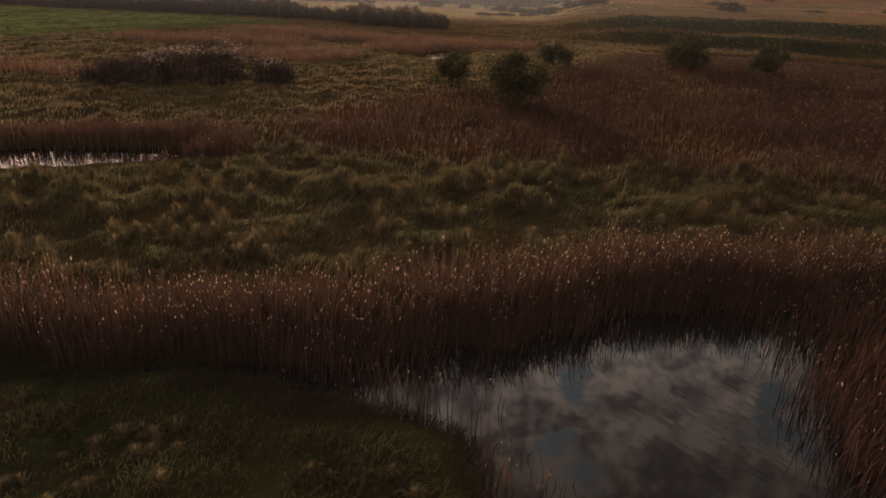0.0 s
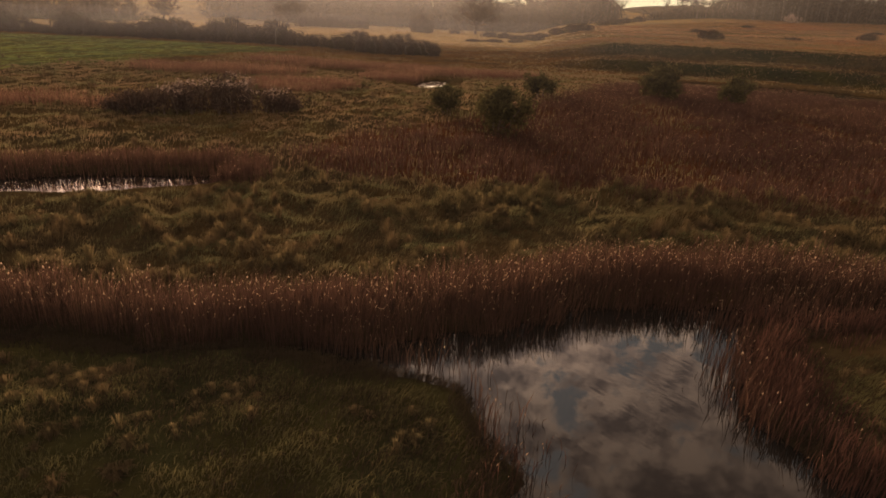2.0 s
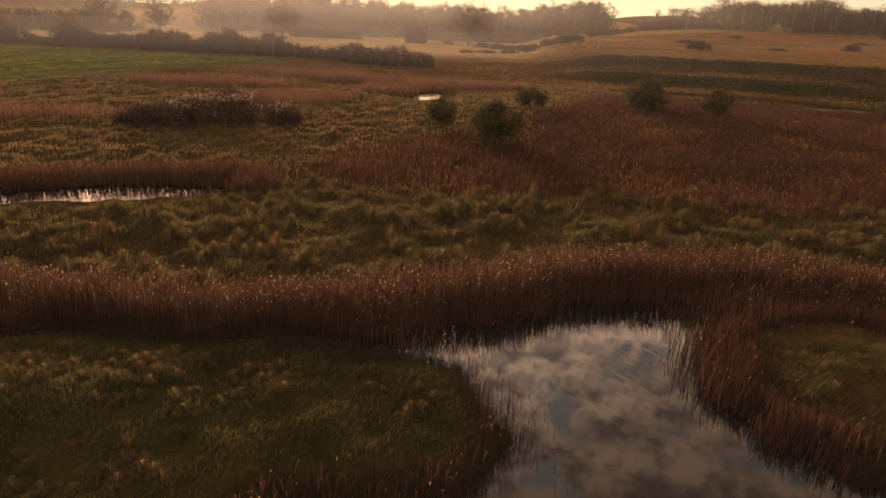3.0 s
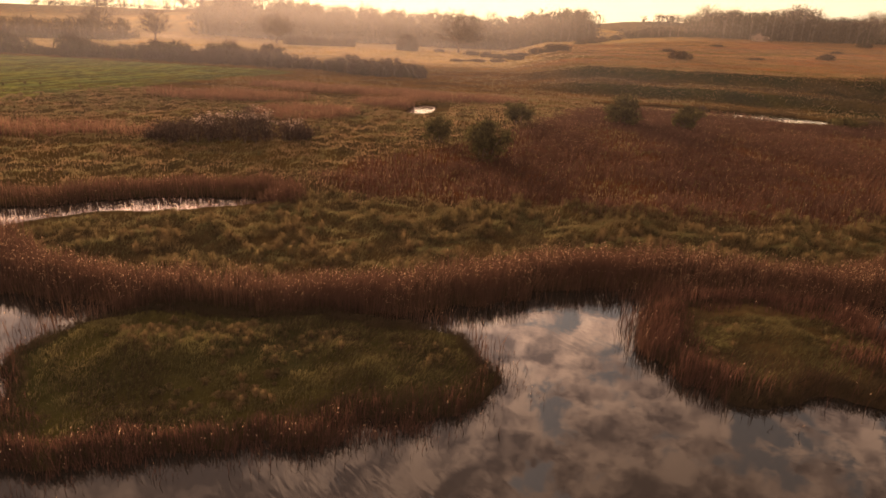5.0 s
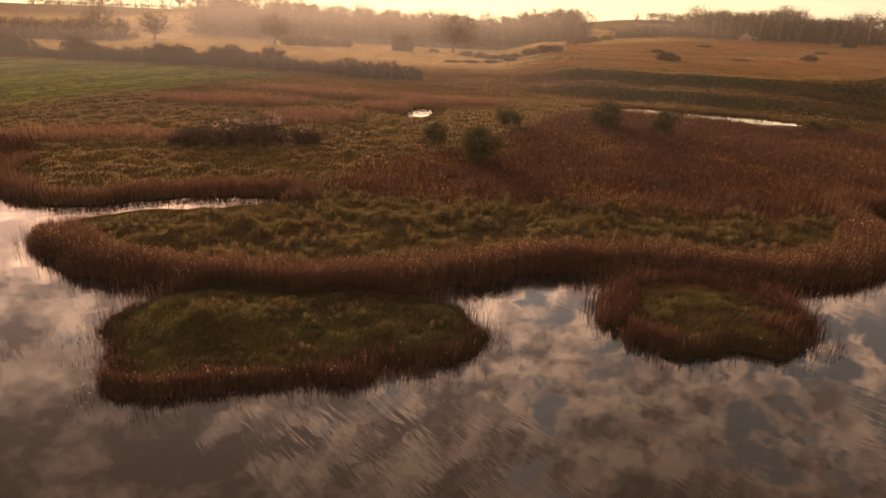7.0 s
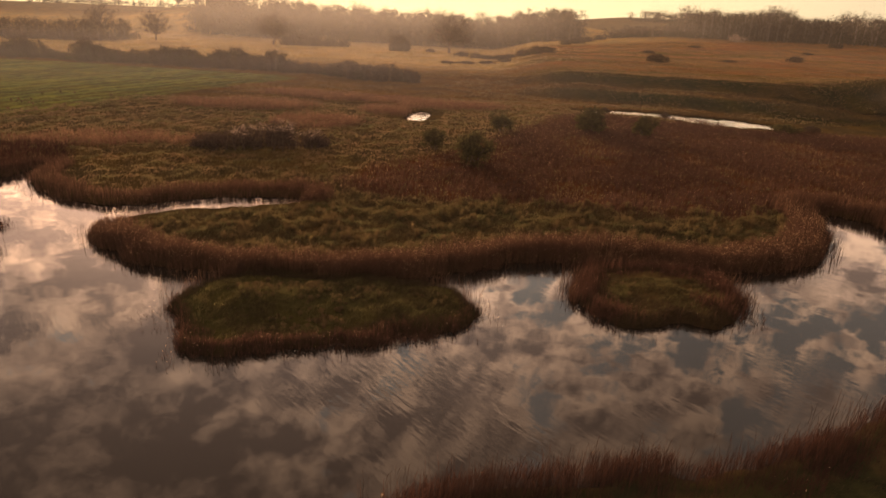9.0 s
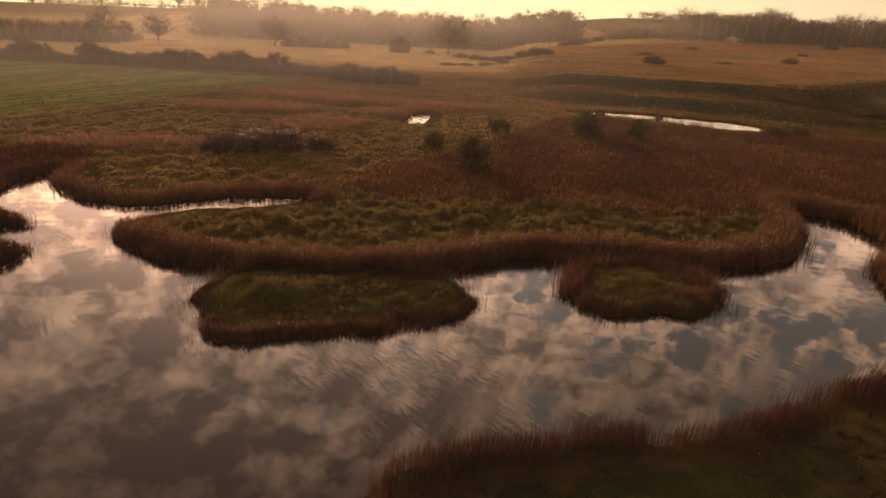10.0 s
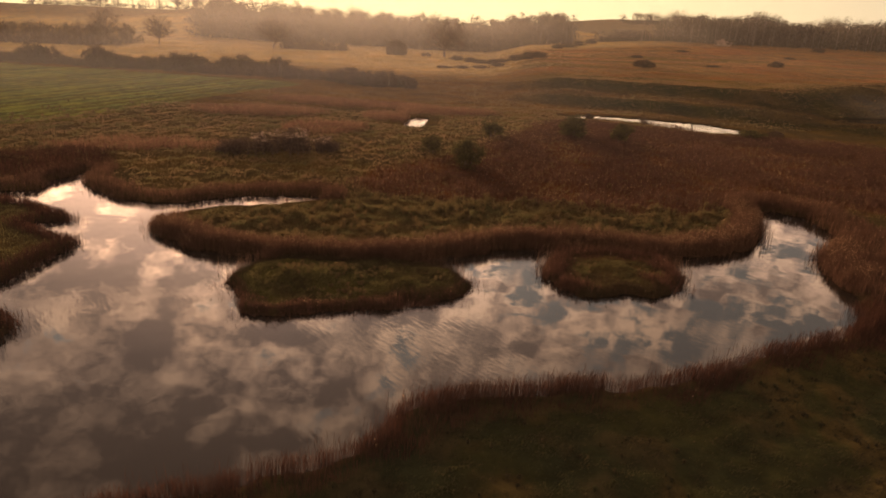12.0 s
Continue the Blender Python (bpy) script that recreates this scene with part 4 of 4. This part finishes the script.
def bare_tree(name, seed, tall, label, spread=0.6, twigs=26, forks=34, mat=TWIG):
    """A leafless broad tree: trunk, limbs, and a domed crown of fine twigs."""
    rng = np.random.RandomState(seed)
    trunk, limbs, centres = Heap(), Heap(), []
    sway = [Vector((rng.normal() * 0.02 * tall * k, rng.normal() * 0.02 * tall * k, tall * u)) for k, u in enumerate((-0.02, 0.06, 0.2, 0.42, 0.66, 0.82))]
    trunk.add(*tube(sway, [0.042 * tall, 0.030 * tall, 0.026 * tall, 0.017 * tall, 0.008 * tall, 0.003 * tall], 8))

    middle, wide, high = Vector((0, 0, 0.52 * tall)), 0.5 * tall * spread * 1.6, 0.47 * tall
    for k in range(forks):
        a, up = 2.39996 * k + rng.uniform(-0.3, 0.3), -0.45 + 1.45 * (k + 0.5) / forks
        ring = math.sqrt(max(0.05, 1 - up * up))
        end = middle + Vector((wide * ring * math.cos(a), wide * ring * math.sin(a), high * up)) * rng.uniform(0.8, 1.05)
        root = sway[2].lerp(sway[3], max(0.0, (up + 0.2) * 0.75))
        bow = root.lerp(end, 0.5) + Vector((0, 0, 0.03 * tall)) + Vector(rng.normal(size=3)) * 0.055 * tall
        limbs.add(*tube([root, bow, end], [0.019 * tall, 0.012 * tall, 0.004 * tall], 5))
        for _ in range(7):
            start = root.lerp(bow, rng.uniform(0.7, 1)) if rng.rand() < 0.25 else bow.lerp(end, rng.uniform(0.2, 1))
            tip = start + (end - root).normalized() * 0.05 * tall + Vector(rng.normal(size=3)) * 0.085 * tall
            limbs.add(*tube([start, tip], [0.005 * tall, 0.0015 * tall], 3))
            centres += [tip, start.lerp(tip, 0.5)]
        centres.append(end)
    crown = Heap()
    pts = np.array([tuple(c) for c in centres])
    pts = pts[rng.permutation(len(pts))[:560]]
    crown.add(*flecks(rng, pts, 0.026 * tall, 0.032 * tall, twigs, slim=0.09))
    ob = tagged(new(name), label, "tree")
    part("trunk", trunk.mesh("trunk", [BARK]), ob)
    part("limbs", limbs.mesh("limbs", [BARK]), ob)
    part("crown", crown.mesh("crown", [mat]), ob)
    return ob


stand(bare_tree("oak_tree", 71, 26, "broad leafless oak standing alone in the pale meadow", 0.70, 17), 5, 400)
stand(bare_tree("oak_tree", 72, 20, "leafless spreading oak in the misty meadow", 0.90, 15), -115, 408)
stand(bare_tree("ash_tree", 73, 24, "tall leafless ash above the hedge", 0.45, 9, 30), -227, 400)
stand(bare_tree("ash_tree", 74, 19, "leafless ash beside the hedge", 0.62, 14), -191, 398)
TALL_ASH = stand(bare_tree("ash_tree", 79, 23, "tall bare ash rising above the far wood", 0.42, 12, 26), -77, 562)
for x, y, s in [(-70, 566, 0.9), (-104, 560, 0.85), (-122, 565, 0.8), (-146, 560, 0.95), (-160, 570, 0.8), (114, 552, 0.8), (100, 556, 0.75), (60, 560, 0.7), (-205, 600, 0.9), (-222, 610, 0.8), (-250, 640, 0.85), (-275, 650, 0.9), (-390, 720, 0.9), (-402, 724, 0.8)]:
    again(TALL_ASH, x, y, x * 0.37, (s * 1.1, s * 1.1, s))
stand(bush("round_bush", 75, 17, 12, 130, 0.6, HEDGE, "dense dome-shaped bush in the meadow", slim=0.4, dome=True), -29, 400)
stand(bush("conifer", 76, 9, 12, 80, 0.5, HEDGE, "small dark pointed evergreen by the hedge", density=1.6, lift=0.05), -216, 405)

# hedge between the sown field and the meadow, bush by bush
HEDGE_BUSHES = [bush("hedge_bush", 80 + k, 13, 5.2, 80, 0.42, HEDGE, "dark leafless hedge bush beside the green field", "hedgerow", slim=0.25, dome=True) for k in range(4)]
rng = np.random.RandomState(80)
for i in range(29):
    x, y = -218 + 7.3 * i, 240 - 1.5 * i + rng.uniform(-2, 2)
    s = rng.uniform(0.8, 1.15) * (0.62 if i in (8, 9, 24) else 1.25 if i in (11, 25, 26, 27) else 1.0)
    place = (x, y, rng.uniform(0, 6), (s * 1.1, s * 0.9, s * rng.uniform(1.0, 1.75)))
    if i < 4:
        stand(HEDGE_BUSHES[i], *place)
    else:
        again(HEDGE_BUSHES[i % 4], *place)
for x, y, s, f in [(-300, 262, 1.2, 1.2), (-288, 258, 1.1, 1.1), (-272, 256, 1.2, 1.1), (-258, 253, 1.2, 1.0), (-243, 250, 1.0, 1.0), (-230, 245, 1.1, 0.9)]:
    again(HEDGE_BUSHES[int(x) % 4], x, y, x, (s * 1.2, s, f))

SHRUB = bush("field_shrub", 90, 14, 4.5, 60, 0.4, HEDGE, "low dark bramble clump on the dry field", "field shrubs", slim=0.3, dome=True)
stand(SHRUB, 107, 286)
again(SHRUB, 41.8, 130.2, 0.4, (0.24, 0.24, 0.42))
again(SHRUB, 56, 125, 1.4, (0.35, 0.2, 0.40))
again(SHRUB, 85, 109.5, 2.0, (0.4, 0.3, 0.4))
for x, y, sx, sz in [(192, 312, 0.75, 0.9), (124, 352, 0.8, 0.5), (276, 415, 1.0, 0.8), (13, 372, 0.9, 0.8), (21, 361, 0.8, 0.9), (27, 354, 1.0, 0.7), (34, 348, 1.0, 0.8), (40, 343, 0.9, 0.6), (46, 330, 0.9, 0.9), (52, 324, 0.8, 1.2), (58, 322, 1.0, 0.9), (3, 302, 0.8, 0.35), (13, 305, 1.0, 0.4), (24, 311, 1.0, 0.5), (34, 318, 0.9, 0.6), (88, 424, 0.9, 0.9), (98, 436, 1.0, 1.1), (110, 452, 1.1, 1.0), (124, 474, 1.1, 1.0), (-8, 402, 0.6, 0.6),
                     (-104, 404, 1.2, 1.5), (-95, 406, 1.1, 1.7), (-86, 405, 1.2, 1.6), (-77, 407, 1.2, 1.4), (-68, 412, 0.9, 1.3), (150, 300, 0.5, 0.35), (232, 372, 0.6, 0.4), (168, 392, 0.7, 0.4)]:
    again(SHRUB, x, y, x * 0.7, (sx, 0.8, sz))


stand(bush("pale_scrub", 77, 13, 4.2, 60, 0.5, PALE_TWIG, "pale grey-twigged scrub at the edge of the birch wood", density=1.6, lift=0.1, slim=0.2), 216, 440)


def wood_of(name, seed, line, depth, count, tall, label, mat, pale=False, twig=0.8, each=120, taper=0.0, vary=0.18):
    """A far wood: many trunks with twiggy crowns, massed along a line."""
    rng = np.random.RandomState(seed)
    heap = Heap()
    line = np.array(line, float)
    cut = np.linspace(0, len(line) - 1, 400)
    lx, ly = (np.interp(cut, np.arange(len(line)), line[:, k]) for k in (0, 1))
    for _ in range(count):
        k = rng.randint(400)
        back = depth * rng.rand()
        x, y = lx[k] + rng.normal() * 3, ly[k] + back
        z, h = float(height(x, y)), tall * (1 - taper * k / 400) * rng.uniform(0.82, 1.04) * (1 - 0.5 * vary + vary * float(wobble(x, y, 38, 1, 2)))
        trunk_v, trunk_t = tube([(x, y, z - 0.5), (x + rng.normal() * 0.3, y, z + 0.5 * h), (x + rng.normal() * 0.8, y, z + 0.95 * h)], [0.022 * h, 0.015 * h, 0.003 * h], 4)
        heap.add(trunk_v, trunk_t, 1)
        for _ in range(4):
            a = rng.uniform(0, 6.28)
            q = (x + 0.24 * h * math.cos(a), y + 0.24 * h * math.sin(a), z + h * rng.uniform(0.6, 1.0))
            heap.add(*tube([(x, y, z + h * rng.uniform(0.3, 0.6)), q], [0.008 * h, 0.002 * h], 3), 1)
        low = 0.18 if back > 4 or not pale else 0.30
        centres = [(x + rng.normal() * 0.17 * h, y + rng.normal() * 0.17 * h, z + h * u) for u in rng.uniform(low, 0.90, 9)]
        heap.add(*flecks(rng, centres, 0.085 * h, twig, each // 9, slim=0.3))
    # undergrowth along the edge
    under = [(lx[k] + rng.normal() * 4, ly[k] + rng.uniform(0, depth)) for k in rng.randint(0, 400, count * 4)]
    heap.add(*flecks(rng, [(x, y, float(height(x, y)) + rng.uniform(0.5, 3.5)) for x, y in under], 1.4, twig, 24))
    tagged(new(name, heap.mesh(name, [mat, PALE_BARK if pale else BARK])), label, "woodland", kind="stuff")


wood_of("far_wood", 101, [(-208, 505), (-120, 505), (0, 500), (116, 496)], 70, 520, 23, "long hazy leafless wood behind the meadow", WOOD, twig=1.3, each=240, taper=0.15)
wood_of("hill_wood", 102, [(-460, 690), (-360, 720), (-250, 740)], 40, 70, 16, "thin row of bare trees on the hill crest", WOOD, each=70)
wood_of("east_wood", 103, [(196, 466), (225, 458), (262, 450), (300, 440), (390, 420), (520, 400)], 60, 380, 21, "bare birch and alder wood with pale trunks at the field's end", WOOD, pale=True, twig=0.85, each=300, vary=0.75)
wood_of("east_scrub", 106, [(140, 480), (165, 474), (205, 464)], 30, 70, 9, "low bare scrub in front of the birch wood", WOOD, twig=0.7, each=120)
wood_of("left_copse", 104, [(-430, 370), (-330, 352), (-270, 345), (-205, 350)], 60, 300, 13, "low leafless copse behind the hedge", HEDGE, twig=0.8, each=90)
wood_of("ridge_wood", 105, [(330, 1050), (420, 1050), (620, 1000), (900, 900)], 60, 120, 18, "distant trees along the ridge", WOOD, twig=1.3, each=110)

# ---- veils added for haze and mist over the far meadow ----


def make_mist_material(name, weight, east=0.3):
    m, t, out = material(name)
    place = t.nodes.new("ShaderNodeTexCoord").outputs["Object"]
    axes = t.nodes.new("ShaderNodeSeparateXYZ")
    stretch = t.nodes.new("ShaderNodeMapping")
    stretch.inputs["Scale"].default_value = (0.35, 0.35, 2.2)
    n = node(t, "ShaderNodeTexNoise", Scale=0.02, Detail=3.0)
    links(t, (place, axes.inputs[0]), (place, stretch.inputs[0]), (stretch.outputs[0], n.inputs["Vector"]))
    thin = ramp(t, calc(t, "DIVIDE", axes.outputs[2], 60.0), ((0.0, 0.85), (0.40, 0.80), (1.0, 0.0)))
    amount = calc(t, "MULTIPLY", calc(t, "MULTIPLY", thin, calc(t, "ADD", calc(t, "MULTIPLY", n.outputs[0], 0.5), 0.75)), weight)
    # densest towards the sun: its glow is put into the veil
    west = ramp(t, calc(t, "ADD", calc(t, "DIVIDE", axes.outputs[0], 900.0), 0.5), ((0.08, 0.1), (0.22, 0.3), (0.33, 1.0), (0.45, 0.9), (0.62, east), (0.72, 0.95 * east)))
    amount = calc(t, "MULTIPLY", amount, west)
    clear, lit, front = t.nodes.new("ShaderNodeBsdfTransparent"), t.nodes.new("ShaderNodeBsdfTranslucent"), t.nodes.new("ShaderNodeBsdfDiffuse")
    lit.inputs[0].default_value = front.inputs[0].default_value = (0.9, 0.9, 0.9, 1)
    body, mix = node(t, "ShaderNodeMixShader", Fac=0.3), t.nodes.new("ShaderNodeMixShader")
    links(t, (lit.outputs[0], body.inputs[1]), (front.outputs[0], body.inputs[2]), (amount, mix.inputs[0]), (clear.outputs[0], mix.inputs[1]), (body.outputs[0], mix.inputs[2]), (mix.outputs[0], out.inputs[0]))
    return m


MIST = make_mist_material("mist", 0.035)


def mist_veil(y, bow, mat):
    """A veil added for haze and mist: long, bowed, standing on the ground, thinning out upwards."""
    xs, zs = np.linspace(-700, 800, 61), np.linspace(-8, 60, 9)
    X, Z = np.meshgrid(xs, zs, indexing="ij")
    Y = y + bow * (X / 500) ** 2 + 6 * np.sin(X / 90 + y)
    k = np.arange(X.size).reshape(X.shape)
    quads = np.stack([k[:-1, :-1], k[1:, :-1], k[1:, 1:], k[:-1, 1:]], -1).reshape(-1, 4)
    me = mesh_of("mist_veil", np.stack([X, Y, Z], -1).reshape(-1, 3), quads, [mat], smooth=True)
    tagged(new("mist_veil", me), "thin veil added for haze and mist over the far meadow", "mist", "drifts of mist", kind="stuff")


DENSE_MIST = make_mist_material("dense_mist", 0.058, 0.4)
for far in (262, 305, 360, 640):
    mist_veil(far, -40, MIST)
for far in (425, 455, 485):
    mist_veil(far, -30, DENSE_MIST)


def low_haze():
    """One wide thin sheet added as haze, climbing gently from the marsh, thicker towards the meadow."""
    m, t, out = material("low_haze")
    place = t.nodes.new("ShaderNodeTexCoord").outputs["Object"]
    axes = t.nodes.new("ShaderNodeSeparateXYZ")
    stretch = t.nodes.new("ShaderNodeMapping")
    stretch.inputs["Scale"].default_value = (0.5, 1.0, 1.0)
    n = node(t, "ShaderNodeTexNoise", Scale=0.025, Detail=3.0)
    links(t, (place, axes.inputs[0]), (place, stretch.inputs[0]), (stretch.outputs[0], n.inputs["Vector"]))
    along = calc(t, "DIVIDE", calc(t, "ADD", axes.outputs[1], 90.0), 430.0)
    # faint over the lagoon as well, added to lift the darkest tones
    thick = ramp(t, along, ((0.0, 0.007), (0.28, 0.010), (0.36, 0.05), (0.44, 0.13), (0.56, 0.19), (0.68, 0.17), (0.84, 0.10), (1.0, 0.0)))
    amount = calc(t, "MULTIPLY", thick, calc(t, "ADD", n.outputs[0], 0.5))
    # stronger on the sun's side, to stand for its glow
    amount = calc(t, "MULTIPLY", amount, ramp(t, calc(t, "ADD", calc(t, "DIVIDE", axes.outputs[0], 400.0), 0.5), ((0.40, 1.0), (0.58, 0.5), (0.70, 0.16))))
    clear, lit, front = t.nodes.new("ShaderNodeBsdfTransparent"), t.nodes.new("ShaderNodeBsdfTranslucent"), t.nodes.new("ShaderNodeBsdfDiffuse")
    lit.inputs[0].default_value = front.inputs[0].default_value = (0.9, 0.9, 0.9, 1)
    body, mix = node(t, "ShaderNodeMixShader", Fac=0.5), t.nodes.new("ShaderNodeMixShader")
    links(t, (lit.outputs[0], body.inputs[1]), (front.outputs[0], body.inputs[2]), (amount, mix.inputs[0]), (clear.outputs[0], mix.inputs[1]), (body.outputs[0], mix.inputs[2]), (mix.outputs[0], out.inputs[0]))
    xs, ys = np.linspace(-420, 420, 43), np.linspace(-90, 345, 40)
    X, Y = np.meshgrid(xs, ys, indexing="ij")
    Z = 6.6 + 0.018 * np.maximum(Y - 20, 0) + 0.3 * np.sin(X / 40 + Y / 30) + 0.012 * np.maximum(X - 40, 0)
    k = np.arange(X.size).reshape(X.shape)
    quads = np.stack([k[:-1, :-1], k[1:, :-1], k[1:, 1:], k[:-1, 1:]], -1).reshape(-1, 4)
    me = mesh_of("low_haze", np.stack([X, Y, Z], -1).reshape(-1, 3), quads, [m], smooth=True)
    tagged(new("low_haze", me), "thin added veil of haze above the marsh", "mist", kind="stuff")


low_haze()
